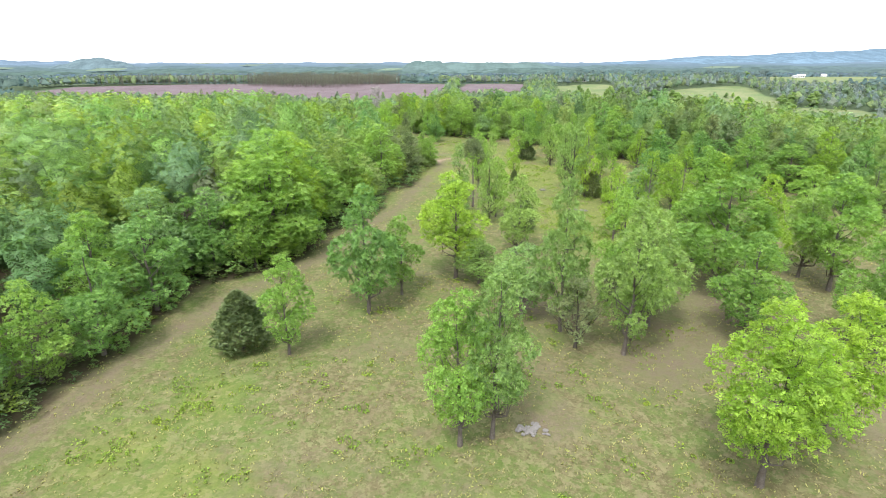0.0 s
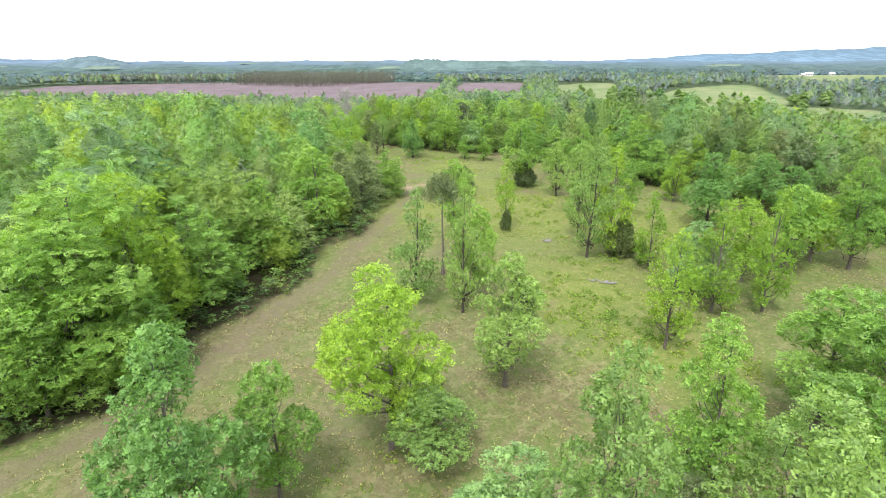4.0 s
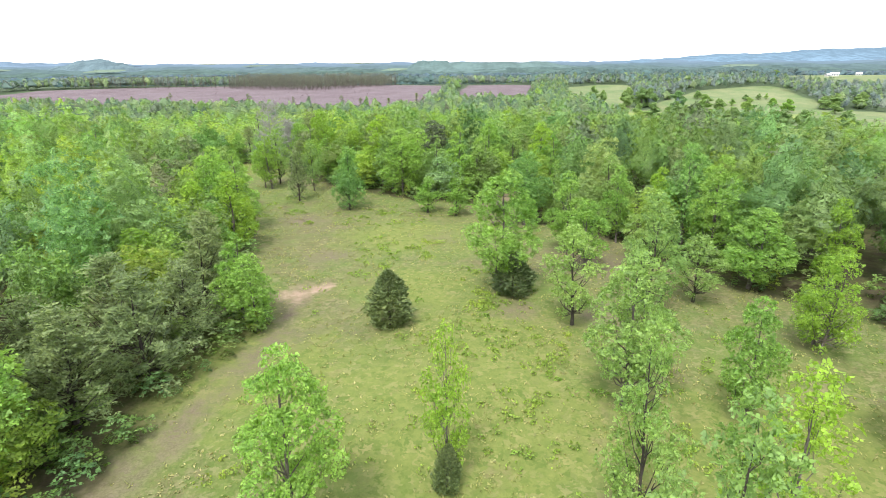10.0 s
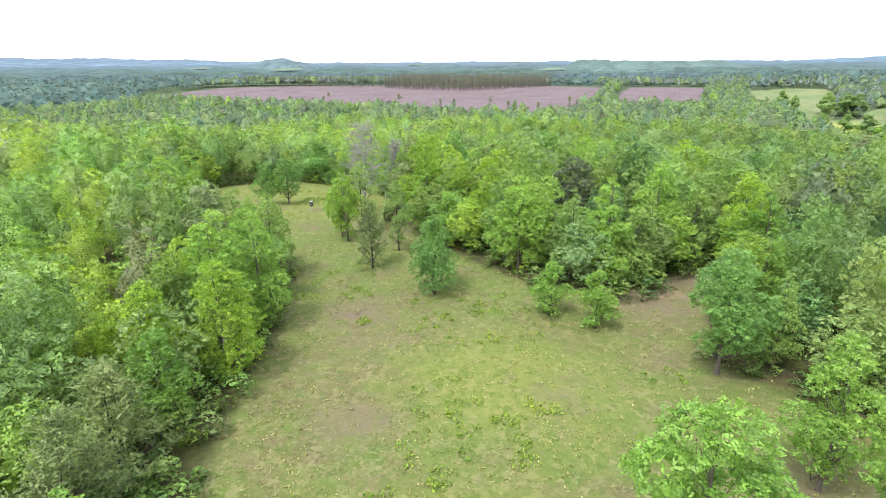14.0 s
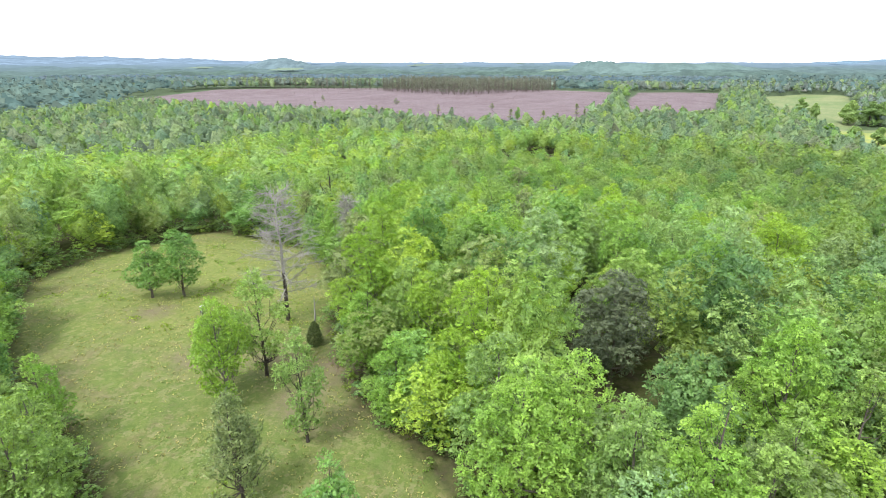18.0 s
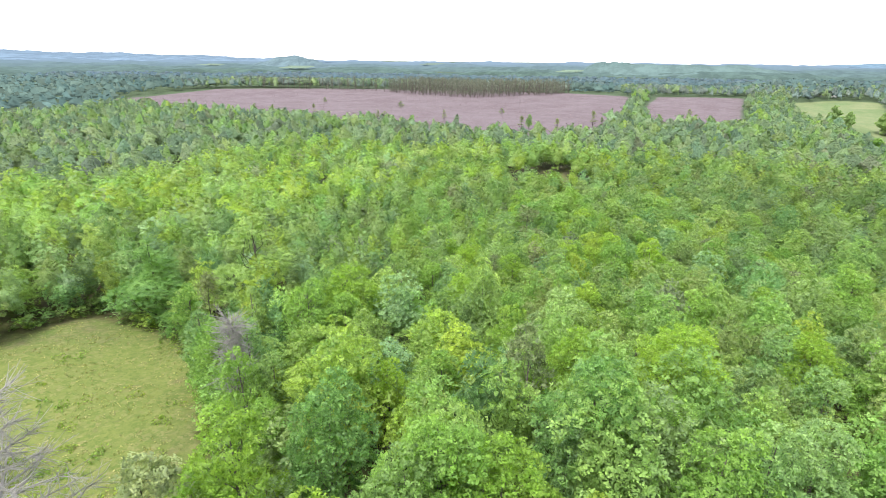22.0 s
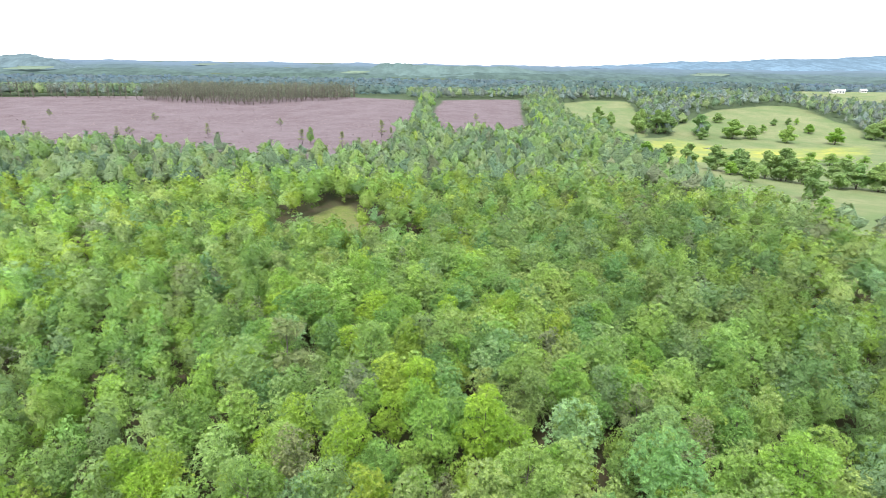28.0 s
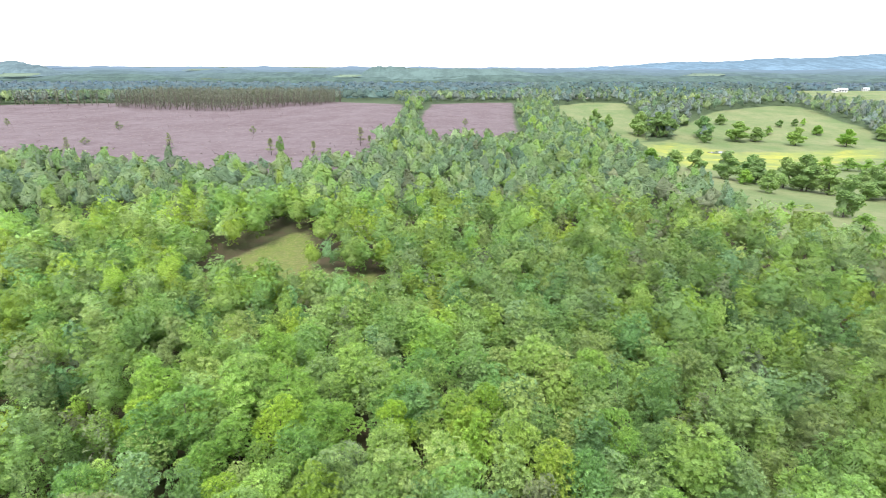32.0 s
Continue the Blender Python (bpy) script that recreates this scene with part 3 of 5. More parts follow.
def leafy_body(c, rad, around, levels, r, rough=(0.72, 0.95)):
    """The lumpy inner mass of a crown: a closed skin over the lobes."""
    mid = np.array([0, 0, NOMINAL_H * 0.52])
    a, b = np.meshgrid(np.arange(around) / around * 2 * math.pi, np.linspace(-1.2, 1.5, levels))
    a = a + (np.arange(levels) % 2)[:, None] * math.pi / around
    d = np.stack([np.cos(a) * np.cos(b), np.sin(a) * np.cos(b), np.sin(b)], -1).reshape(-1, 3)
    oc = mid - c
    along = d @ oc.T
    root = along ** 2 - ((oc ** 2).sum(1) - rad ** 2)[None]
    t = np.where(root > 0, -along + np.sqrt(np.maximum(root, 0)), 0).max(1)
    t = np.maximum(t, 0.22 * NOMINAL_W) * r.uniform(*rough, len(d))
    i = np.arange(around * levels).reshape(levels, around)
    f = np.stack([i[:-1], np.roll(i[:-1], -1, 1), np.roll(i[1:], -1, 1), i[1:]], -1).reshape(-1, 4)
    return mid + d * t[:, None], f


def crown_normals(rng, v, sprays, c, rad, jitter=0.3, up=0.15):
    """Normals that follow the round of the crown and of its lobes; each of the first sprays a little off."""
    whole = unit((v - (0, 0, NOMINAL_H * 0.45)) / (NOMINAL_W / 2, NOMINAL_W / 2, NOMINAL_H / 2))
    lobe = np.zeros_like(v)
    if c is not None:
        lobe = unit(v - c[np.argmin(((v[:, None] - c[None]) ** 2).sum(-1) / rad ** 2, axis=1)])
    off = np.zeros_like(v)
    off[:sprays] = np.repeat(rng.normal(0, jitter, (sprays // 4, 3)), 4, axis=0)
    return unit(0.85 * whole + 0.45 * lobe + (0, 0, up) + off)


def set_normals(me, n):
    me.attributes.new("custom_normal", "FLOAT_VECTOR", "POINT").data.foreach_set("vector", np.asarray(n, np.float32).ravel())
    return me


def tree_model(sort, variant):
    """Meshes of a tree of nominal size: trunk and crown. Built once for each sort and variant."""
    if (sort, variant) in MODELS:
        return MODELS[sort, variant]
    rng = np.random.default_rng(1000 + 37 * variant + sum(map(ord, sort)))
    h, w = NOMINAL_H, NOMINAL_W
    centres = rad = None
    inner = ()
    if sort == "cedar":
        crown, ends, bark, leaf = cedar_crown(rng, h, w, 3600, 0.50), [], BARK_DARK, LEAF["cedar"]
    elif sort == "grey":
        crown, ends = pine_crown(rng, h, w, 3000, 0.46, 0.08, 46)
        bark, leaf = BARK_DARK, LEAF["grey"]
    elif sort in ("pine", "tallpine"):
        foot = 0.76 if sort == "tallpine" else 0.3
        crown, ends = pine_crown(rng, h, w, 1100 if sort == "pine" else 1700, 0.5, foot)
        bark, leaf = (BARK if sort == "tallpine" else BARK_DARK), LEAF["pine"]
    else:
        leaf, shapes, lobes, count, size = SORT[sort]
        crown, centres, rad = broad_crown(rng, shapes[variant % 3], h, w, lobes + variant % 3, count, size, shell=(0.45, 1.2) if sort in AIRY else (0.72, 1.1), knob=(0.26, 0.42) if sort in AIRY else (0.36, 0.58))
        ends, bark, leaf = centres, BARK_OF.get(sort, BARK), (LEAF_PARK if sort.startswith("park_") else LEAF)[leaf]
        if sort.startswith("park_") or sort in ("skirt", "shrub"):
            inner = leafy_body(centres, rad, 26, 18, rng, (0.80, 0.98) if sort.startswith("park_") else (0.45, 0.72))
    v, f = trunk_and_limbs(rng, h, w, ends, thick=0.011 if sort != "tallpine" else 0.016, rise=(0.75, 0.12) if sort != "tallpine" else (0.2, 0.02))
    cv, cf = crown, quad_rows(crown)
    if inner:
        cv, cf = joined([(cv, cf), inner])
    crown_me = mesh_of(sort + "_crown", cv, cf, [leaf])
    MODELS[sort, variant] = (mesh_of(sort + "_trunk", v, f, [bark], smooth=True), crown_me)
    return MODELS[sort, variant]


def kind_name(sort):
    return {"cedar": "cedar_tree", "pine": "pine_tree", "tallpine": "pine_tree", "grey": "conifer_tree", "shrub": "shrub", "oak": "oak_tree", "skirt": "oak_tree"}.get(sort.split("_")[-1], "tree")


def tree(sort, variant, x, y, h, w, turn=0.0, lean=0.0, name="", group="", label=""):
    trunk_me, crown_me = tree_model(sort, variant)
    base = new(name or kind_name(sort))
    base.matrix_basis = pose(x, y, float(land(x, y)), lean, lean * 0.6, turn) @ Matrix.Diagonal((w / NOMINAL_W, w / NOMINAL_W, h / NOMINAL_H, 1))
    tagged(base, label or LABELS[sort.split("_")[-1]], "shrub" if sort == "shrub" else "tree", group)
    part("trunk", trunk_me, base)
    part("crown", crown_me, base)
    return base


def dead_tree(x, y, h, w, seed=3, label=""):
    """Bare grey trunk, limbs and twigs."""
    rng = np.random.default_rng(seed)
    base = new("dead_tree")
    base.matrix_basis = pose(x, y, float(land(x, y)), 1.5, 0, 40)
    tagged(base, label or LABELS["dead"], "tree")
    zs = np.linspace(0, 1, 9) * h
    mid = np.column_stack([np.cumsum(rng.normal(0, 0.05, 9)), np.cumsum(rng.normal(0, 0.05, 9)), zs])
    mid[0] = (0, 0, -0.25)
    v, f = tube(mid, 0.17 * (1 - 0.9 * zs / h) + 0.012, 8)
    part("trunk", mesh_of("dead_trunk", v, f, [BARK_DARK, BARK_DEAD], np.arange(len(f)) // 8 > 2, smooth=True), base)
    for i in range(52):
        s = 0.22 + 0.76 * i / 52
        b = np.array([np.interp(s * h, zs, mid[:, k]) for k in range(3)])
        a = i * 2.4 + rng.uniform(-0.4, 0.4)
        ln = w / 2 * (1.05 - 0.75 * s) * rng.uniform(0.7, 1.3)
        d = np.array([math.cos(a), math.sin(a), rng.uniform(0.05, 0.55)])
        tip, m = b + d * ln, b + d * ln * 0.5 + rng.normal(0, 0.06, 3)
        pieces = [tube([b, m, tip], [0.045, 0.028, 0.010], 5)]
        for j in range(38):
            q = b + (tip - b) * rng.uniform(0.2, 1.0)
            e = q + (d * 0.5 + rng.normal(0, 0.5, 3)) * 0.8
            pieces.append(tube([q, (q + e) / 2 + rng.normal(0, 0.03, 3), e], [0.015, 0.011, 0.006], 3))
        v, f = joined(pieces)
        part("limb", mesh_of("dead_limb", v, f, [BARK_DEAD], smooth=True), base)
    return base


# trees that stand in the meadow: sort, x, y, height, crown width
MEADOW_TREES = [
    ("fresh", 0.3, 27.0, 9.7, 4.9),
    ("pale", 2.2, 27.6, 11.6, 4.7),
    ("fresh", -12.3, 36.5, 7.9, 4.0),
    ("cedar", -16.1, 37.5, 4.8, 4.1),
    ("oak", -7.4, 43.4, 11.4, 5.8),
    ("fresh", -4.9, 46.9, 7.6, 3.9),
    ("lime", -0.0, 50.6, 10.6, 6.9),
    ("pale", 12.6, 37.4, 12.3, 5.5),
    ("pine", 9.1, 38.1, 5.9, 4.7),
    ("pale", 8.4, 40.5, 12.7, 4.8),
    ("fresh", 22.6, 39.8, 8.8, 5.8),
    ("lime", 16.0, 24.2, 10.7, 6.8),
    ("lime", 20.8, 26.9, 10.0, 5.5),
    ("pale", 6.4, 55.9, 8.8, 5.0),
    ("pale", 2.2, 49.3, 4.5, 4.9),
    ("blue", 5.5, 42.6, 6.6, 5.2),
    ("fresh", 14.4, 46.4, 10.3, 4.5),
    ("pale", 15.9, 41.9, 10.1, 6.1),
    ("fresh", 23.8, 47.6, 11.0, 8.5),
    ("blue", 22.5, 67.8, 6.4, 5.6),
    ("lime", 27.8, 70.9, 7.4, 4.9),
    ("fresh", 32.3, 72.7, 7.9, 5.1),
    ("fresh", 38.0, 72.8, 10.1, 5.1),
    ("pine", 13.2, 44.8, 3.9, 2.8),
    ("pale", 0.2, 66.1, 9.6, 3.7),
    ("tallpine", 2.2, 71.3, 8.9, 3.8),
    ("fresh", 5.0, 67.9, 7.7, 3.5),
    ("pale", 3.9, 64.7, 11.3, 3.2),
    ("lime", 8.7, 83.4, 7.6, 2.2),
    ("pale", 15.5, 74.9, 10.4, 4.2),
    ("lime", 17.7, 75.6, 10.5, 4.1),
    ("cedar", 18.7, 75.3, 3.7, 2.8),
    ("lime", 20.5, 72.9, 7.2, 2.9),
    ("shrub", 20.1, 73.7, 2.0, 1.9),
    ("skirt", 30.5, 84.5, 8.3, 6.1),
    ("lime", 30.4, 94.3, 6.8, 3.5),
    ("oak", 38.6, 89.8, 6.8, 4.8),
    ("lime", 17.6, 60.0, 8.8, 3.7),
    ("lime", 22.8, 65.1, 9.1, 4.3),
    ("lime", 26.9, 65.5, 10.0, 3.7),
    ("cedar", 7.9, 63.0, 4.1, 2.6),
    ("pale", 25.7, 101.6, 5.2, 3.9),
    ("cedar", 4.4, 97.6, 3.8, 3.0),
    ("cedar", 8.6, 82.9, 2.3, 1.2),
    ("fresh", 3.2, 80.0, 8.1, 3.8),
    ("pale", 15.9, 81.0, 9.3, 3.1),
    ("pale", 25.0, 109.8, 6.6, 4.4),
    ("fresh", 22.7, 87.3, 6.7, 3.0),
    ("lime", 30.7, 95.5, 6.0, 3.3),
    ("fresh", 31.0, 104.5, 6.5, 5.4),
    ("pale", 16.5, 98.2, 7.3, 3.9),
    ("fresh", 12.1, 103.4, 9.4, 5.6),
    ("cedar", 12.9, 102.9, 3.3, 3.1),
    ("skirt", -4.7, 129.3, 8.3, 4.2),
    ("grey", -11.9, 133.1, 6.3, 3.4),
    ("shrub", 4.9, 127.8, 4.4, 3.4),
    ("shrub", 8.3, 126.9, 4.5, 3.5),
    ("oak", 15.6, 122.1, 8.0, 5.2),
    ("fresh", 18.5, 113.0, 7.6, 4.0),
    ("fresh", 19.2, 107.8, 6.2, 3.9),
    ("pale", 23.9, 120.3, 8.0, 4.0),
    ("fresh", 23.9, 116.1, 7.6, 3.5),
    ("pale", -11.2, 137.9, 7.3, 2.9),
    ("fresh", -19.0, 140.9, 6.7, 3.4),
    ("lime", -17.6, 139.5, 7.6, 3.8),
    ("pale", -17.7, 143.4, 8.2, 3.9),
    ("cedar", -16.7, 148.1, 2.0, 1.2),
    ("oak", -35.8, 151.9, 5.6, 4.0),
    ("oak", -33.6, 153.4, 6.6, 4.2),
    ("lime", -18.4, 157.0, 5.3, 3.6),
    ("pale", -17.1, 158.4, 7.2, 3.7),
    ("oak", -12.4, 159.6, 10.2, 4.6),
    ("skirt", -45.0, 180.6, 9.5, 8.4),
    ("ash", 4.6, 148.3, 8.4, 5.8),
    ("grey", -7.8, 90.1, 6.6, 5.6),
    ("grey", -9.4, 86.3, 6.4, 5.6),
    ("grey", -10.3, 92.3, 6.4, 5.6),
    ("grey", -7.6, 94.4, 5.6, 4.4),
    ("grey", -12.2, 88.6, 5.8, 4.6),
    ("edge_fresh", -4.4, 96.9, 5.4, 3.4),
    ("edge_fresh", -5.9, 98.3, 6.5, 4.0),
    ("edge_lime", -12.8, 98.9, 6.4, 4.4),
    ("grey", -10.4, 104.0, 6.0, 4.4),
    ("grey", -9.4, 100.8, 6.4, 4.4),
    ("edge_fresh", -11.9, 107.8, 5.6, 3.6),
    ("pale", 33.3, 51.4, 8.9, 5.5),
    ("fresh", 34.4, 48.4, 11.1, 6.8),
    ("fresh", 30.6, 36.8, 10.3, 6.6),
    ("lime", 27.3, 47.9, 11.0, 4.7),
    ("fresh", 41.2, 64.0, 7.7, 6.0),
    ("lime", 35.4, 74.2, 6.4, 5.1),
    ("oak", 39.8, 86.4, 6.1, 5.5),
    ("fresh", 47.2, 79.3, 6.9, 6.8),
    ("fresh", 23.3, 52.5, 8.6, 6.2),
    ("pale", 17.4, 88.8, 8.4, 4.8),
    ("pale", 21.5, 98.6, 8.9, 3.8),
]
for i, (sort, x, y, h, w) in enumerate(MEADOW_TREES):
    sort = "full_" + sort if sort in ("lime", "pale") and w > 4.6 else sort
    tree(sort, i % 3, x, y, h, w, (i * 77) % 360, ((i * 13) % 7 - 3) * 0.8, "", "trees in the meadow")
dead_tree(-21.2, 151.5, 11.2, 7.0)

# ---- woods ----
tree("pale", 0, -35.6, 185.2, 12.5, 10.0, 30, 0, "oak_tree", "", "large spreading old oak with pale leaves and dark limbs")
rng = np.random.default_rng(11)
TAKEN = np.array([(x, y, w) for _, x, y, h, w in MEADOW_TREES] + [(-35.6, 185.2, 10.0), (4.3, 143.0, 4.4), (3.8, 140.0, 3.0)])
STAND = [(-250, 674), (-197, 650), (-144, 644), (-81, 694), (-74, 770), (-245, 770)]


def scatter(x0, x1, y0, y1, step, margin=1.3):
    """Jittered places in a box that lie in the woods."""
    xs, ys = np.meshgrid(np.arange(x0, x1, step), np.arange(y0, y1, step))
    xs = xs + (np.arange(xs.shape[0]) % 2)[:, None] * step / 2
    p = np.stack([xs, ys], -1).reshape(-1, 2) + rng.uniform(-0.42, 0.42, (xs.size, 2)) * step
    open_land = np.max([inside(q, p[:, 0], p[:, 1]) for q in [MEADOW, GLADE, CLEARCUT, CLEARCUT_2, *PASTURES, STAND]], axis=0)
    return p[open_land < -margin - (rng.uniform(0, 1.4, len(p)) * step if step > 4 else 0)]


SPECIES = ["fresh", "lime", "pale", "oak", "blue", "pine", "brown"]


def species_for(x):
    """Fresh greens to the west, duller and darker ones to the east."""
    west, east = np.array([0.39, 0.18, 0.26, 0.09, 0.045, 0.02, 0.015]), np.array([0.33, 0.07, 0.29, 0.16, 0.10, 0.02, 0.03])
    f = np.clip((np.asarray(x) + 15) / 40, 0, 1)[:, None]
    return (rng.random((len(f), 1)) > np.cumsum(west * (1 - f) + east * f, axis=1)).sum(1).clip(0, 6)


near = np.concatenate([scatter(-62, 56, -12, 165, 3.5, 0.7), scatter(-62, 56, 165, 305, 3.15, 0.7)])
gap = np.min([np.hypot(near[:, 0] - x, near[:, 1] - y) - 0.42 * w for x, y, w in TAKEN], axis=0)
near = near[gap > 0.9]
old = (near[:, 0] < -6) & (near[:, 1] < 84)
near = near[~old | (rng.random(len(near)) < 0.55)]
old = (near[:, 0] < -6) & (near[:, 1] < 84)
edge_in = -inside(MEADOW, near[:, 0], near[:, 1])
over = (np.abs(near[:, 0]) < 24) & (near[:, 1] > 150) & (near[:, 1] < 262)
brink = (edge_in < 5) & (near[:, 1] > 18) & (near[:, 0] > -48)
order = np.argsort(np.where(brink, 0, np.where(over, 1, 9)) + rng.random(len(near)) * 0.9)
is_thing = np.zeros(len(near), bool)
is_thing[order[:300]] = True
is_thing &= brink | over
kind = species_for(near[:, 0])
kind = np.where(old & (kind == 2), np.where(rng.random(len(near)) < 0.5, 0, 3), kind)
kind = np.where(old & (near[:, 1] < 52) & (rng.random(len(near)) < 0.45), 3, kind)
high = np.clip(rng.normal(8.3, 1.6, len(near)), 4.5, 12) * np.where(near[:, 1] < 75, 1.18, np.interp(near[:, 1], (150, 185), (1.0, 0.87)))
high *= np.where(edge_in < 2.6, 0.8, 1.0)
wide = high * rng.uniform(0.45, 0.62, len(near)) * np.where(old, 1.35, 1.0) * np.interp(near[:, 1], (210, 290), (1.0, 1.3))
for (x, y), k, h, w, e in zip(near[is_thing], kind[is_thing], high[is_thing], wide[is_thing], edge_in[is_thing]):
    sort = SPECIES[k]
    if -24 < x < 0 and 84 < y < 103 and (x * 5.3 + y * 2.9) % 1 < 0.35:
        sort = "grey"
    elif x < -20 and y < 46 and k in (1, 2):
        sort = "oak"
    if sort not in ("pine", "brown", "grey"):
        sort = ("edge_" if 0 < e < 5 else "wood_") + sort
    tree(sort, int(x * 7 + y * 3) % 3, x, y, h, w, (x * 91 + y * 37) % 360, 0, "", "woodland trees")


def light_crown(sort, variant, count, size, lobes=9, body=(0, 0), up=0.2):
    """A crown for the joined woods, of nominal size: a leafy body and sprays on it. Gives verts, quads and normals that follow the round of the crown."""
    r = np.random.default_rng(500 + variant * 17 + sum(map(ord, sort)))
    if sort == "pine":
        v = pine_crown(r, NOMINAL_H, NOMINAL_W, count, size, 0.35)[0]
        f, sprays, c, rad = quad_rows(v), len(v), None, None
    else:
        v, c, rad = broad_crown(r, SORT[sort][1][variant % 3] if sort.startswith("low") else ("dome", "round", "dome", "round")[variant % 4], NOMINAL_H, NOMINAL_W, lobes, count, size, (0.82, 1.08), 1.1, (0.40, 0.60))
        f, sprays = quad_rows(v), len(v)
        if body[0]:
            bv, bf = leafy_body(c, rad, body[0], body[1], r, (0.45, 0.70) if count > 500 else (0.60, 0.84) if count > 80 else (0.90, 1.0))
            v, f = joined([(v, f), (bv, bf)])
    return v, f, crown_normals(r, v, sprays, c, rad, 0.36, up)


def woods(name, places, heights, widths, sorts, count, size, label, lobes=9, variants=4, species=SPECIES, category="woods", leaves=LEAF_WOODS, body=(0, 0), up=0.2):
    """Many trees joined into one mesh, each sort with its own leaf material."""
    vs, fs, ns, slots, base, tints = [], [], [], [], 0, []
    r = np.random.default_rng(len(places))
    models = {(k, q): light_crown(species[k], q, count, size, lobes, body, up) for k in range(len(species)) for q in range(variants)}
    zs = land(places[:, 0], places[:, 1])
    for i, (x, y) in enumerate(places):
        v, f, n = models[sorts[i], i % variants]
        a = (x * 12.9898 + y * 78.233) % 6.283
        c, s = math.cos(a), math.sin(a)
        sx = widths[i] / NOMINAL_W
        out = np.empty_like(v)
        out[:, 0] = (v[:, 0] * c - v[:, 1] * s) * sx + x
        out[:, 1] = (v[:, 0] * s + v[:, 1] * c) * sx + y
        out[:, 2] = v[:, 2] * heights[i] / NOMINAL_H + zs[i]
        vs.append(out)
        ns.append(np.stack([n[:, 0] * c - n[:, 1] * s, n[:, 0] * s + n[:, 1] * c, n[:, 2]], -1))
        fs.append(f + base)
        base += len(v)
        slots.append(np.full(len(f), sorts[i]))
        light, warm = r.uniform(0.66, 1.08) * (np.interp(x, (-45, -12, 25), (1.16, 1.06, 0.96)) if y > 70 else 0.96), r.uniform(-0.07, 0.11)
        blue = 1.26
        # sparse far crowns: bluer, more even tint that imitates haze
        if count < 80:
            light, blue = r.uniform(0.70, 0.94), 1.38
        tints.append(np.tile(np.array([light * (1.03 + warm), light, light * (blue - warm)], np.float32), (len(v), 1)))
    mats = [leaves[SORT[k][0] if k in SORT else k] for k in species]
    me = mesh_of(name, np.concatenate(vs), np.concatenate(fs), mats, np.concatenate(slots), smooth=count < 500)
    if count < 500:
        set_normals(me, np.concatenate(ns))
    me.attributes.new("tint", "FLOAT_VECTOR", "POINT").data.foreach_set("vector", np.concatenate(tints).ravel())
    return tagged(new(name, me), label, category, kind="stuff")


# young growth that fills the gaps between the crowns
fill = scatter(-58, 36, 66, 200, 4.0, 1.0)
fill = fill[inside(MEADOW, fill[:, 0], fill[:, 1]) > -10]
gap = np.min([np.hypot(fill[:, 0] - x, fill[:, 1] - y) - 0.42 * w for x, y, w in TAKEN], axis=0)
fill = fill[gap > 0.5]
fill_h = rng.uniform(4.2, 6.4, len(fill))
lane = np.interp(near[:, 1], (60, 100, 150, 200, 275), (7, 7, -3, 2, 8))
close = ~is_thing & (np.abs(near[:, 0] - lane) < np.interp(near[:, 1], (150, 180), (23, 27))) & (near[:, 1] > 60) & (near[:, 1] < 275)
woods("woods", np.concatenate([near[close], fill]), np.concatenate([high[close], fill_h]), np.concatenate([wide[close], fill_h * 0.8]), np.concatenate([kind[close], species_for(fill[:, 0])]), 1000, 0.37, "dense young broadleaf woods in mixed spring greens", 20, 8, body=(12, 8))
rest = ~is_thing & ~close
woods("outer_woods", near[rest], high[rest], wide[rest], kind[rest], 280, 0.47, "dense broadleaf woods round the meadow in spring greens", 12, 8, body=(13, 9))
side = np.concatenate([scatter(-125, -62, -12, 330, 4.4), scatter(56, 90, -12, 330, 4.4), scatter(-62, 56, 305, 345, 4.2)])
sk = species_for(side[:, 0])
sk = np.where((side[:, 0] < 0) & (side[:, 1] < 75) & (rng.random(len(side)) < 0.4), 3, sk)
sh = np.clip(rng.normal(8.6, 1.2, len(side)), 5.5, 12)
woods("side_woods", side, sh, sh * rng.uniform(0.60, 0.84, len(side)), sk, 110, 0.58, "broadleaf woods beside the meadow in spring greens", 10, 8, body=(10, 7))
mid = np.concatenate([scatter(-340, -125, 0, 455, 5.3), scatter(-125, 170, 345, 500, 5.2), scatter(90, 200, -30, 345, 5.4), scatter(-24, 14, 500, 700, 5.5), scatter(55, 118, 500, 720, 6)])
# haze, dusty and shade: sorts whose leaf colour imitates haze
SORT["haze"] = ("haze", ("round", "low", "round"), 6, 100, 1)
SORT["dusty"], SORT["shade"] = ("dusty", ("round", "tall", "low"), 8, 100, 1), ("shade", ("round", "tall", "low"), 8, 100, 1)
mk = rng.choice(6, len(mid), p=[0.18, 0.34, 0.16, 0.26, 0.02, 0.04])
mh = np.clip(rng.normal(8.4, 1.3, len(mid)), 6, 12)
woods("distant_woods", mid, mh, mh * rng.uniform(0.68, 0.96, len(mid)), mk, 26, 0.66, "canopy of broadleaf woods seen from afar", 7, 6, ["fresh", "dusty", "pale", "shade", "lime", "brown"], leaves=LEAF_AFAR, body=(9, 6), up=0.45)

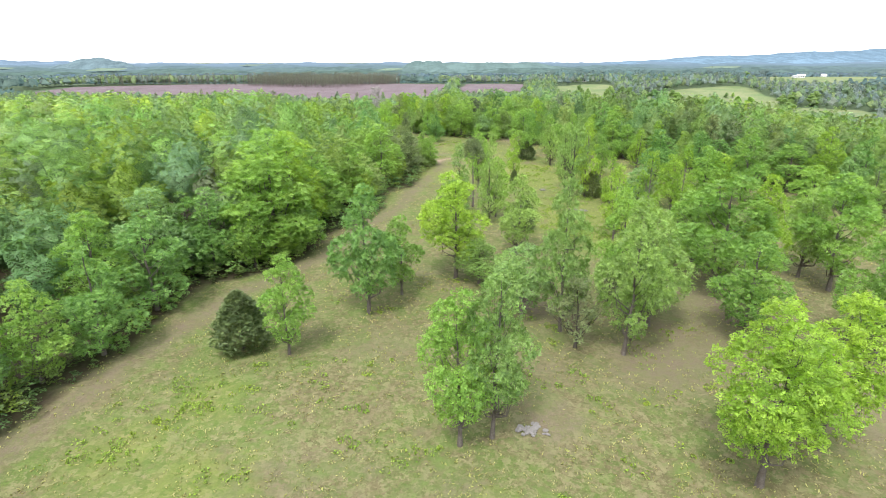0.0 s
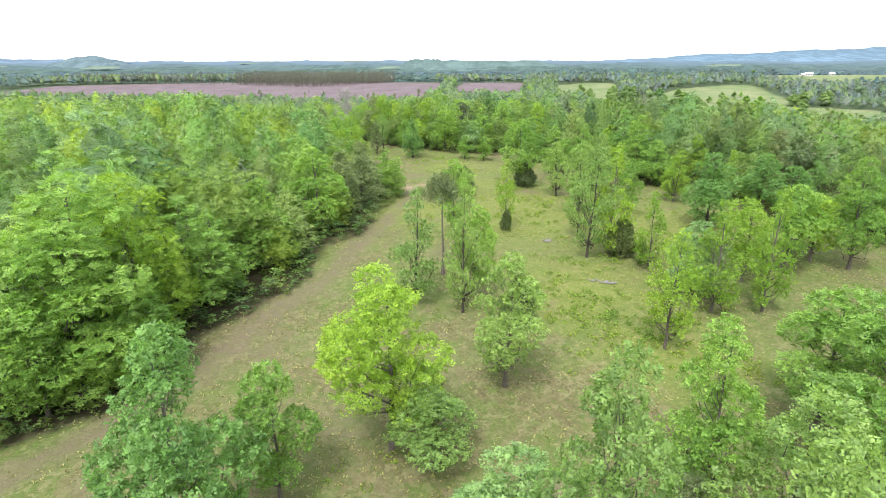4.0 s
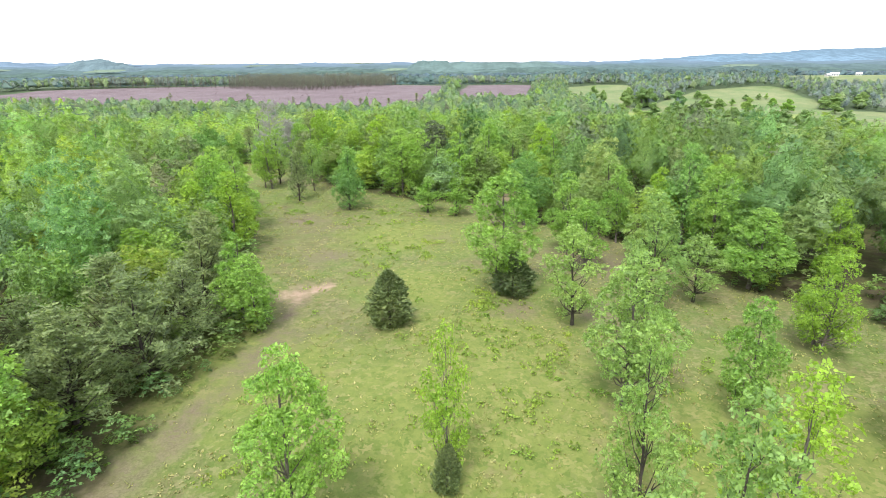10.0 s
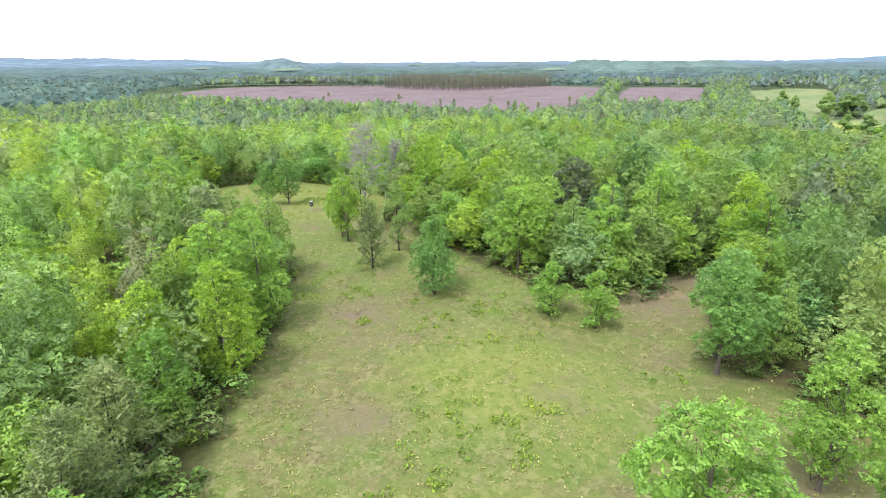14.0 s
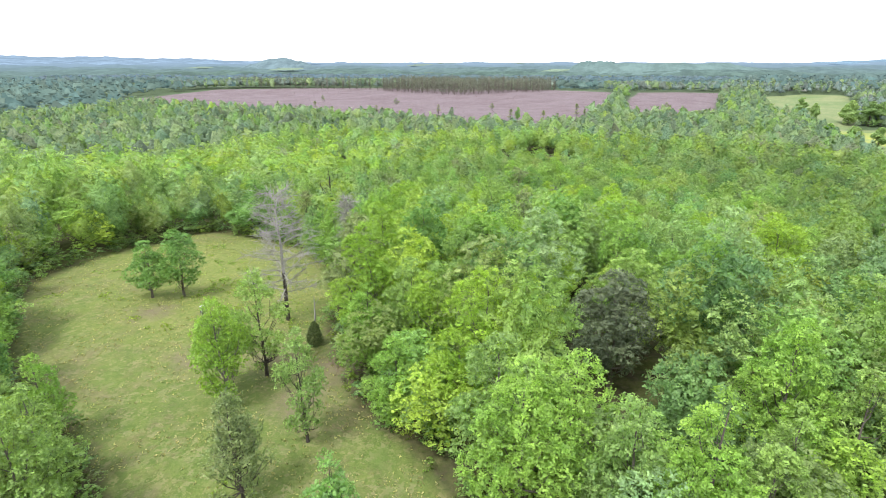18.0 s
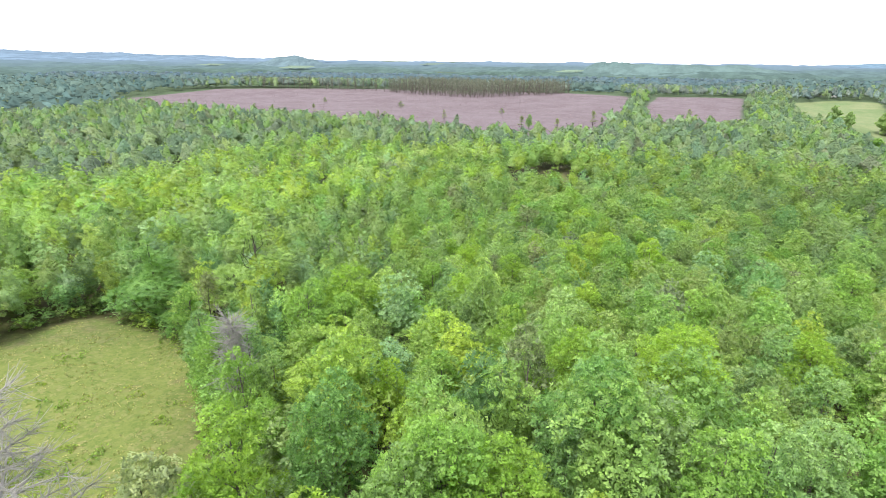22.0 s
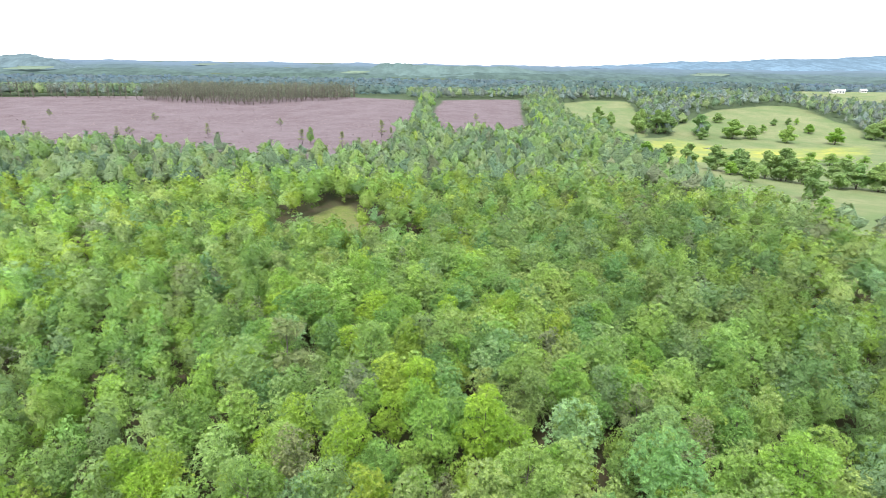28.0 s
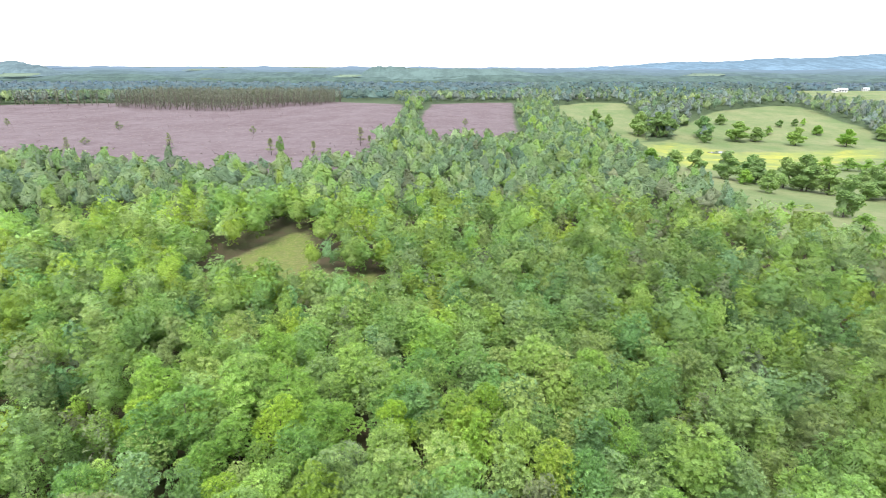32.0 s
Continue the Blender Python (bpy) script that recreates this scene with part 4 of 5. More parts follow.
# bushes and brambles along the feet of the woods
brim = scatter(-56, 52, 15, 185, 1.15, -0.2)
depth = -inside(MEADOW, brim[:, 0], brim[:, 1])
pick = (depth > -0.2) & (depth < 4.0) & (rng.random(len(brim)) < np.where(depth < 2.2, 0.8, 0.35))
brim, depth = brim[pick], depth[pick]
bk = rng.choice(4, len(brim), p=[0.42, 0.2, 0.26, 0.12])
bh = rng.uniform(0.7, 1.6, len(brim)) + depth * 0.28
for key, leaf in (("low_fresh", "fresh"), ("low_pale", "pale"), ("low_oak", "oak"), ("low_lime", "lime")):
    SORT[key] = (leaf, ("bush", "low", "bush"), 8, 120, 0.6)
woods("undergrowth", brim, bh, bh * rng.uniform(0.9, 1.5, len(brim)), bk, 95, 0.72, "bushes and brambles along the feet of the woods", 7, 4, ["low_fresh", "low_pale", "low_oak", "low_lime"], "undergrowth")

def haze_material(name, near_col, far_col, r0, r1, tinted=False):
    """Distant backdrop land: haze painted as colour, bluer with distance, and as a glow."""
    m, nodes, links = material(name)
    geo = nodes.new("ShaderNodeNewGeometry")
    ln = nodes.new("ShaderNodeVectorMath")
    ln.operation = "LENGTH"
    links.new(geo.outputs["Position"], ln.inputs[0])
    # share of haze blue in the colour, by distance from the origin
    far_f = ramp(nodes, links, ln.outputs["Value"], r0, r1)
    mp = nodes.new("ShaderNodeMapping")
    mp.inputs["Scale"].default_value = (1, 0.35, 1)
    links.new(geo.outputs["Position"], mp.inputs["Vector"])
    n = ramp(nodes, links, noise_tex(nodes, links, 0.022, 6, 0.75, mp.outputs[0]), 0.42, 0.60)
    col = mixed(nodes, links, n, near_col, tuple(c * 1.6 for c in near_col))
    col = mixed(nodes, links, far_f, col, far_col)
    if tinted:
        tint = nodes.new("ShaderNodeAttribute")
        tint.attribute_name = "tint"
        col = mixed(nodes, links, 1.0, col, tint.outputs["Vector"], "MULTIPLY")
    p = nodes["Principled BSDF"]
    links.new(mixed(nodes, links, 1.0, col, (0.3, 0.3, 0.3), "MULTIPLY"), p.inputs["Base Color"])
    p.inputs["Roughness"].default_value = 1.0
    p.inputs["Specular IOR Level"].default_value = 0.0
    # added glow stands in for the brightness of haze
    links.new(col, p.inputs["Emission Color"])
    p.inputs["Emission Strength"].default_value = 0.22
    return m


# woods colour with haze painted in, paler and bluer further off
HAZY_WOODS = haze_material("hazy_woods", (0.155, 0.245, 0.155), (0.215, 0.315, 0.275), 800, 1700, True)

# woods of the plain beyond, up to a kilometre and a half
far = np.concatenate([scatter(120, 480, 330, 860, 8.5), scatter(200, 420, 40, 330, 9), scatter(-440, -85, 690, 800, 9), scatter(-20, 130, 700, 900, 9)])
BAND = [(-480, 632), (-440, 664), (-235, 738), (-85, 768), (-80, 800), (-250, 775), (-480, 690)]
band = scatter(-480, -80, 632, 800, 6.0, -0.5)
far = np.concatenate([far, band[inside(BAND, band[:, 0], band[:, 1]) > 0]])
# sorts with haze mixed into the leaf colour
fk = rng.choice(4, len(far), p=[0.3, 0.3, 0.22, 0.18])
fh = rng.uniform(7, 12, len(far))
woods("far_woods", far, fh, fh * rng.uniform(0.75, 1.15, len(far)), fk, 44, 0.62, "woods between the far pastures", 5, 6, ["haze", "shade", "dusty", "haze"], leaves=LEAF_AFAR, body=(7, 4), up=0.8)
# every sort here takes the glowing, haze-coloured material instead of leaves
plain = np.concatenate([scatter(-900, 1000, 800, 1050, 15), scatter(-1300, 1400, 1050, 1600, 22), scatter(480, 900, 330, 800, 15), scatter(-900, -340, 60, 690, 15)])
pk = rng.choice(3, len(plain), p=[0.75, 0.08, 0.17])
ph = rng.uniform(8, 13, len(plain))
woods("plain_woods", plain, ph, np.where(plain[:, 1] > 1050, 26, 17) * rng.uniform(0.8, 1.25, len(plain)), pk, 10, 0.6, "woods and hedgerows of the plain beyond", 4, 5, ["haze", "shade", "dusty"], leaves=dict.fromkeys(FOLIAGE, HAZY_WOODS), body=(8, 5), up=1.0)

# ---- the stand of tall pines and the snags on the cleared land ----
def pine_stand():
    pieces, needles = [], []
    r = np.random.default_rng(5)
    xs, ys = np.meshgrid(np.arange(-250, -72, 5.2), np.arange(640, 770, 7.5))
    p = np.stack([xs, ys], -1).reshape(-1, 2) + r.uniform(-2, 2, (xs.size, 2))
    p = p[inside(STAND, p[:, 0], p[:, 1]) > 0]
    p = np.concatenate([p, np.column_stack([np.linspace(-440, -262, 42), 690 + 6 * r.normal(0, 1, 42)])])
    for x, y in p:
        z, h = float(land(x, y)), r.uniform(10.5, 15)
        pieces.append(tube([(x, y, z - 0.3), (x, y, z + h * 0.6), (x, y, z + h)], [0.3, 0.2, 0.05], 4))
        c = np.column_stack([r.normal(x, 1.5, 40), r.normal(y, 1.5, 40), z + h * r.uniform(0.16, 1.0, 40)])
        needles.append(leaflets(r, c, unit(r.normal(0, 1, (40, 3)) + (0, 0, 0.6)), 1.5, 0.6))
    tv, tf = joined(pieces)
    nv = np.concatenate(needles)
    v = np.concatenate([tv, nv])
    f = np.concatenate([tf, quad_rows(nv) + len(tv)])
    me = mesh_of("pine_stand", v, f, [BARK, LEAF_AFAR["stand"]], np.concatenate([np.zeros(len(tf)), np.ones(len(nv) // 4)]))
    me.attributes.new("tint", "FLOAT_VECTOR", "POINT").data.foreach_set("vector", np.ones(len(v) * 3, np.float32))
    return tagged(new("pine_stand", me), "stand of tall grey-brown pines amid cleared land", "pine stand", kind="stuff")


pine_stand()
SNAGS = [("pine", -26, 473, 8.7, 5), ("pine", -20, 455, 7, 3.4), ("brown", -172, 538, 5.4, 5), ("pine", -61, 445, 7.1, 4.6), ("oak", -57, 445, 8.3, 4), ("pine", -113, 467, 6.9, 3.6),
         ("brown", -158, 479, 3.5, 4.9), ("pine", -205, 470, 7, 4), ("pine", -240, 455, 7.5, 4.4), ("brown", -90, 520, 4.6, 4), ("pine", -300, 462, 8, 5), ("pine", -150, 452, 6.8, 4), ("brown", -250, 560, 5, 4), ("pine", -40, 430, 8, 4), ("brown", 30, 560, 5, 4)]
for i, (sort, x, y, h, w) in enumerate(SNAGS):
    tree(sort, i % 3, x, y, h, w, i * 50, 0, "", "trees on the cleared land", "lone thin tree standing on cleared land")


def slash():
    """Branches and stumps strewn over the cleared land."""
    r = np.random.default_rng(8)
    p = np.column_stack([r.uniform(-430, 90, 7000), r.uniform(395, 770, 7000)])
    p = p[np.maximum(inside(CLEARCUT, p[:, 0], p[:, 1]), inside(CLEARCUT_2, p[:, 0], p[:, 1])) > 2]
    n = len(p)
    c = np.column_stack([p, land(p[:, 0], p[:, 1]) + r.uniform(0.1, 0.5, n)])
    return leaflets(r, c, unit(np.column_stack([r.normal(0, 1, (n, 2)), np.full(n, 0.25)])), 1.3, 0.25, 1.0, 0.1, 1.0)


v = slash()
tagged(new("slash_debris", mesh_of("slash_debris", v, quad_rows(v), [rough_material("weathered_slash", (0.20, 0.155, 0.155), (0.30, 0.25, 0.245), 0.5)])), "cut branches and stumps strewn over cleared land", "debris", kind="stuff")

# ---- trees and hedges of the pastures ----
PASTURE_TREES = [
    ("oak", 131.5, 623.6, 12.7, 11.4), ("oak", 139.2, 616.4, 11.3, 8.3), ("blue", 206.7, 608.6, 14.1, 15.6), ("oak", 173.9, 612, 16, 17.1), ("oak", 161.2, 612.6, 16, 14.4), ("oak", 182.2, 613.8, 15.7, 15.7),
    ("pale", 226.6, 597, 12.9, 16), ("oak", 239.9, 596.5, 9.4, 12.1), ("pale", 257.2, 578.9, 11.4, 12.1), ("oak", 144.4, 403.6, 12.2, 12.6), ("oak", 123.2, 390.6, 7.4, 6.7), ("fresh", 125.5, 409.2, 5.2, 6.1),
    ("oak", 121.9, 352.4, 10.8, 8.8), ("cedar", 114.8, 335.8, 3.9, 6.4), ("oak", 92.6, 321.5, 6.2, 7.7), ("cedar", 202.2, 471.1, 6.1, 10), ("cedar", 211.4, 468.7, 5.7, 10), ("oak", 84.3, 420.8, 8.4, 9),
    ("fresh", 96, 427.7, 7.8, 9.2), ("oak", 107.4, 431.6, 7.9, 9.5), ("oak", 121.5, 440.5, 8.6, 9.8), ("oak", 124.4, 421, 10.1, 11.2), ("blue", 135.7, 422.3, 9.6, 11.4), ("oak", 139.8, 407.7, 10.6, 10.6),
    ("oak", 149.2, 396.6, 9.3, 10.2), ("oak", 157.5, 388.1, 10.8, 11.7), ("oak", 169.5, 383, 10.2, 11.3), ("oak", 178.6, 375.2, 10.1, 11.2), ("cedar", 260.6, 617.6, 5.8, 7.6), ("oak", 283.3, 641, 5.3, 6.3),
    ("oak", 298, 644.8, 5.3, 6.3), ("cedar", 306.2, 646.7, 5.3, 5.4), ("fresh", 297.4, 616.3, 6.6, 8.5), ("oak", 211.4, 650.1, 6.1, 9), ("oak", 241.2, 651.2, 7.5, 9.9), ("oak", 97.7, 309.8, 5, 5),
    ("cedar", 104.6, 319.9, 3, 4.1), ("oak", 132.8, 413.6, 9.1, 10.3), ("oak", 146.7, 404.2, 10.4, 10.4), ("blue", 165.2, 389.1, 9.1, 10.3), ("oak", 173.6, 376.9, 10.1, 11.2), ("oak", 185.9, 369.2, 10, 11.1),
    ("oak", 192.8, 362, 8.8, 9.9), ("oak", 201.8, 359.1, 9.8, 10.9), ("cedar", 218, 465.1, 5.6, 8.7), ("cedar", 228.3, 466.9, 5, 7.5), ("fresh", 288.7, 573.5, 10.8, 12.1), ("oak", 323.3, 563.8, 9.5, 12.2),
    ("oak", 200.5, 591.5, 8.1, 9.4), ("cedar", 100.9, 329.5, 2.7, 3.1), ("cedar", 111.2, 359.5, 2.5, 3.2), ("oak", 348.3, 605.5, 12, 13.3), ("oak", 369, 602.5, 13.5, 14.8), ("oak", 335, 599.4, 10.8, 13.5),
    ("oak", 266, 745.3, 11.2, 12.4), ("oak", 411.4, 838.8, 11.6, 14.5),
]
for i, (sort, x, y, h, w) in enumerate(PASTURE_TREES):
    sort = "park_" + sort if sort in ("oak", "fresh", "pale", "blue") else "shrub" if sort == "cedar" and w > h else sort
    tree(sort, i % 3, x, y, h * 1.15, w, i * 67, 0, "", "trees in the pastures")

# ---- pond ----
def pond():
    m, nodes, links = material("pond_water")
    p = nodes["Principled BSDF"]
    p.inputs["Base Color"].default_value = (0.10, 0.11, 0.08, 1)
    p.inputs["Roughness"].default_value = 0.06
    bu = nodes.new("ShaderNodeBump")
    bu.inputs["Strength"].default_value = 0.08
    links.new(noise_tex(nodes, links, 1.2, 3), bu.inputs["Height"])
    links.new(bu.outputs[0], p.inputs["Normal"])
    a = np.linspace(0, 2 * math.pi, 32, endpoint=False)
    rr = 1 + 0.2 * np.sin(a * 2 + 0.6) + 0.12 * np.sin(a * 5)
    rim = np.column_stack([192 + 7.5 * rr * np.cos(a), 553 + 4.4 * rr * np.sin(a), np.full(32, 0.0)])
    rim[:, 2] = float(land(192, 553)) + 0.12
    v = np.concatenate([rim, [[192, 553, rim[0, 2]]], rim - (0, 0, 0.8)])
    top = [(i, (i + 1) % 32, 32) for i in range(32)]
    skirt = [(33 + i, 33 + (i + 1) % 32, (i + 1) % 32) for i in range(32)] + [(33 + i, (i + 1) % 32, i) for i in range(32)]
    return tagged(new("pond", mesh_of("pond", v, top + skirt, [m])), "small still farm pond in a yellow-flowered pasture", "pond", kind="structure")


pond()

# ---- farmhouses far off ----
WHITE = rough_material("white_siding", (0.66, 0.66, 0.64), (0.56, 0.56, 0.54), 1.5, 0.7)
ROOF = rough_material("pale_metal_roof", (0.62, 0.64, 0.66), (0.52, 0.54, 0.56), 1.0, 0.5)
GLASS = rough_material("dark_window", (0.05, 0.06, 0.07), (0.08, 0.09, 0.10), 1.0, 0.2)


def box(x0, y0, z0, x1, y1, z1):
    v = np.array([(x, y, z) for z in (z0, z1) for x, y in ((x0, y0), (x1, y0), (x1, y1), (x0, y1))], float)
    f = np.array([(3, 2, 1, 0), (4, 5, 6, 7), (0, 1, 5, 4), (1, 2, 6, 5), (2, 3, 7, 6), (3, 0, 4, 7)])
    return v, f


def house(x, y, w, d, h, turn, label):
    base = new("farmhouse")
    base.matrix_basis = pose(x, y, float(land(x, y)) - 0.2, 0, 0, turn)
    tagged(base, label, "house", "farm buildings")
    part("wall", mesh_of("house_wall", *box(-w / 2, -d / 2, -0.8, w / 2, d / 2, h), [WHITE]), base)
    o, rise = 0.5, d * 0.32
    v = np.array([(-w / 2 - o, -d / 2 - o, h - 0.2), (w / 2 + o, -d / 2 - o, h - 0.2), (w / 2 + o, 0, h + rise), (-w / 2 - o, 0, h + rise), (-w / 2 - o, d / 2 + o, h - 0.2), (w / 2 + o, d / 2 + o, h - 0.2)], float)
    v = np.concatenate([v, v - (0, 0, 0.25)])
    f = np.array([(0, 1, 2, 3), (3, 2, 5, 4), (9, 8, 7, 6), (10, 11, 8, 9), (0, 6, 7, 1), (4, 5, 11, 10), (0, 3, 9, 6), (3, 4, 10, 9), (2, 1, 7, 8), (5, 2, 8, 11)])
    part("roof", mesh_of("house_roof", v, f, [ROOF]), base, "pale metal roof")
    for k in range(3):
        c = (k - 1) * w * 0.3
        part("window", mesh_of("house_window", *box(c - 0.6, -d / 2 - 0.06, 1.2, c + 0.6, -d / 2 + 0.05, 2.6), [GLASS]), base, "dark window")


house(538, 924, 10, 7, 3.2, -25, "white farmhouse with a pale metal roof among fields")
house(590, 952, 7, 6, 2.8, -15, "small white farm building in a field")
house(526, 920, 6, 5, 2.6, 20, "small white shed beside a farm field")
house(175, 826, 18, 9, 4.0, -10, "long pale-roofed barn behind distant trees")

# ---- small things in the meadow ----
METAL = rough_material("dark_metal", (0.06, 0.06, 0.06), (0.11, 0.10, 0.10), 6.0, 0.5)
GALV = rough_material("galvanised_lid", (0.55, 0.56, 0.57), (0.45, 0.46, 0.48), 5.0, 0.4)


def feeder(x, y):
    """A game feeder: a drum with a lid on three legs, a spinner below."""
    base = new("game_feeder")
    base.matrix_basis = pose(x, y, float(land(x, y)), 0, 0, 25) @ Matrix.Diagonal((0.75, 0.75, 0.95, 1))
    tagged(base, "dark drum game feeder with pale lid on thin legs", "feeder")
    drum = part("drum", mesh_of("feeder_drum", *tube([(0, 0, 0.75), (0, 0, 0.78), (0, 0, 1.33), (0, 0, 1.36)], [0.26, 0.29, 0.29, 0.27], 16), [METAL], smooth=True), base, "dark drum")
    part("lid", mesh_of("feeder_lid", *tube([(0, 0, 1.36), (0, 0, 1.39), (0, 0, 1.43), (0, 0, 1.44)], [0.30, 0.31, 0.12, 0.01], 16), [GALV], smooth=True), drum, "pale galvanised lid")
    part("spinner", mesh_of("feeder_spinner", *tube([(0, 0, 0.60), (0, 0, 0.62), (0, 0, 0.74), (0, 0, 0.75)], [0.02, 0.10, 0.12, 0.24], 12), [METAL], smooth=True), base)
    for k in range(3):
        a = k * 2.094 + 0.4
        part("leg", mesh_of("feeder_leg", *tube([(0.5 * math.cos(a), 0.5 * math.sin(a), -0.1), (0.27 * math.cos(a), 0.27 * math.sin(a), 1.25)], [0.022, 0.022], 6), [GALV], smooth=True), base)


feeder(-27.2, 148.6)
snag_base = new("tree_stump")
snag_base.matrix_basis = pose(-18.2, 150.6, float(land(-18.2, 150.6)), 4, 6, 0)
tagged(snag_base, "thin broken grey snag standing beside a cedar", "stump")
v, f = joined([tube([(0, 0, -0.2), (0.03, 0.02, 1.4), (-0.05, 0.05, 3.0)], [0.09, 0.07, 0.02], 7), tube([(0, 0.02, 2.2), (0.35, 0.1, 2.9)], [0.03, 0.008], 5)])
part("trunk", mesh_of("snag_trunk", v, f, [BARK_DEAD], smooth=True), snag_base)
dead_tree(-23.2, 166.6, 8.6, 2.4, 9, "small bare silver-grey dead tree at the wood's edge")


def stones(x, y, count, spread, seed):
    """A heap of pale stones: each a part."""
    r = np.random.default_rng(seed)
    base = new("stone_heap")
    base.matrix_basis = pose(x, y, float(land(x, y)))
    tagged(base, "low heap of pale grey stones in the grass", "stones")
    grey = bpy.data.materials.get("pale_stone") or rough_material("pale_stone", (0.24, 0.225, 0.21), (0.17, 0.16, 0.15), 4.0)
    for k in range(count):
        bm = bmesh.new()
        bmesh.ops.create_icosphere(bm, subdivisions=1, radius=1)
        for q in bm.verts:
            q.co *= r.uniform(0.75, 1.15)
        size = r.uniform(0.09, 0.22)
        bmesh.ops.transform(bm, verts=bm.verts, matrix=pose(r.normal(0, spread), r.normal(0, spread * 0.6), size * 0.25, 0, 0, r.uniform(0, 360)) @ Matrix.Diagonal((size * 1.4, size, size * 0.55, 1)))
        me = bpy.data.meshes.new("stone")
        bm.to_mesh(me)
        bm.free()
        me.materials.append(grey)
        part("stone", me, base)


stones(4.6, 28.2, 34, 0.55, 1)
stones(15.6, 70.2, 16, 0.6, 2)
stones(12.6, 79.5, 10, 0.4, 3)

# ---- grass tufts and weeds ----
def turf(count, seed):
    r = np.random.default_rng(seed)
    p = np.column_stack([r.uniform(-52, 50, count * 3), r.uniform(8, 178, count * 3)])
    keep = (inside(MEADOW, p[:, 0], p[:, 1]) > -0.6) & (line_distance(TRAIL, p[:, 0], p[:, 1]) > r.uniform(0, 2.2, len(p)))
    clump = np.sin(p[:, 0] * 0.9 + 2 * np.sin(p[:, 1] * 0.35)) + np.sin(p[:, 1] * 0.8 + 1.5 * np.sin(p[:, 0] * 0.5))
    keep &= clump + r.normal(0, 0.9, len(p)) > 0
    p = p[keep][:count]
    n = len(p)
    c = np.repeat(np.column_stack([p, land(p[:, 0], p[:, 1]) + 0.05]), 3, 0) + np.column_stack([r.normal(0, 0.09, (3 * n, 2)), np.zeros(3 * n)])
    out = unit(np.column_stack([r.normal(0, 1.1, (3 * n, 2)), np.ones(3 * n)]))
    return leaflets(r, c, out, 0.15, 0.5, 1.6, 0.4, 0.8, 0.06)


v = turf(30000, 21)
tagged(new("grass", mesh_of("grass", v, quad_rows(v), [LEAF["grass"]])), "rough tufts of green and straw-coloured meadow grass", "grass", kind="stuff")


HAY_ROWS = [[(-10.0, 121.7), (-11.9, 127.0), (-13.4, 132.1)], [(-8.8, 123.0), (-9.5, 128.9), (-11.7, 131.7)], [(-6.4, 125.8), (-6.8, 128.0)], [(-2.4, 131.1), (1.8, 127.8), (5.4, 125.2)], [(-5.1, 127.5), (-2.2, 122.7)], [(-15.3, 126.2), (-13.3, 121.2)]]


def hay(seed):
    """Cut straw left in broken rows."""
    r = np.random.default_rng(seed)
    spots_at = []
    for row in HAY_ROWS:
        for (ax, ay), (bx, by) in zip(row, row[1:]):
            n = int(34 * math.hypot(bx - ax, by - ay))
            t = r.random(n)
            t = t[np.sin(t * 23 + ax) + r.normal(0, 0.7, n) > 0.1]
            spots_at.append(np.column_stack([ax + (bx - ax) * t + r.normal(0, 0.16, len(t)), ay + (by - ay) * t + r.normal(0, 0.16, len(t))]))
    p = np.concatenate(spots_at)
    c = np.column_stack([p, land(p[:, 0], p[:, 1]) + 0.06])
    return leaflets(r, c, unit(np.column_stack([r.normal(0, 1, (len(p), 2)), np.full(len(p), 0.3)])), 0.17, 0.3, 1.6, 0.4, 0.8, 0.05)


v = hay(41)
tagged(new("hay", mesh_of("hay", v, quad_rows(v), [rough_material("cut_straw", (0.225, 0.200, 0.118), (0.300, 0.270, 0.170), 3.0)])), "pale straw lying in broken rows in the meadow", "hay", kind="stuff")


def weeds(seed):
    """Leafy weeds in drifts."""
    r = np.random.default_rng(seed)
    drifts = [(16, 63, 4.5, 150), (13, 68, 4, 90), (20, 60, 5, 90), (11, 100, 3, 70), (14, 96, 5, 60), (-17, 31, 2.5, 90), (2, 33, 9, 70), (-6, 44, 6, 50), (10, 36, 6, 60), (8, 86, 8, 120), (4, 112, 9, 120),
              (-14, 128, 6, 50), (-28, 156, 10, 150), (0, 124, 7, 80), (22, 78, 8, 110), (24, 90, 8, 80), (18, 34, 5, 60), (-10, 28, 7, 70), (6, 22, 8, 60), (-38, 160, 9, 90), (-20, 26, 3, 60)]
    c, o = [], []
    for x, y, s, n in drifts:
        n = int(n * (2.2 if y > 50 else 1.2))
        knots = np.column_stack([r.normal(x, s * 0.6, n // 7 + 2), r.normal(y, s * 0.6, n // 7 + 2)])
        p = knots[r.integers(0, len(knots), n // 2)] + r.normal(0, 0.45, (n // 2, 2))
        p = p[inside(MEADOW, p[:, 0], p[:, 1]) > 0]
        for q in p:
            k, size = r.integers(8, 22), r.uniform(0.14, 0.38)
            u = unit(np.column_stack([r.normal(0, 1, (k, 2)), np.abs(r.normal(0.5, 0.5, k))]))
            c.append(np.array([*q, float(land(*q)) + 0.02]) + u * size * np.array([1, 1, 0.8]))
            o.append(u)
    return leaflets(r, np.concatenate(c), np.concatenate(o), 0.15, 0.7)


v = weeds(31)
tagged(new("weeds", mesh_of("weeds", v, quad_rows(v), [LEAF["weed"]])), "leafy bright-green weeds scattered through the meadow", "weeds", kind="stuff")

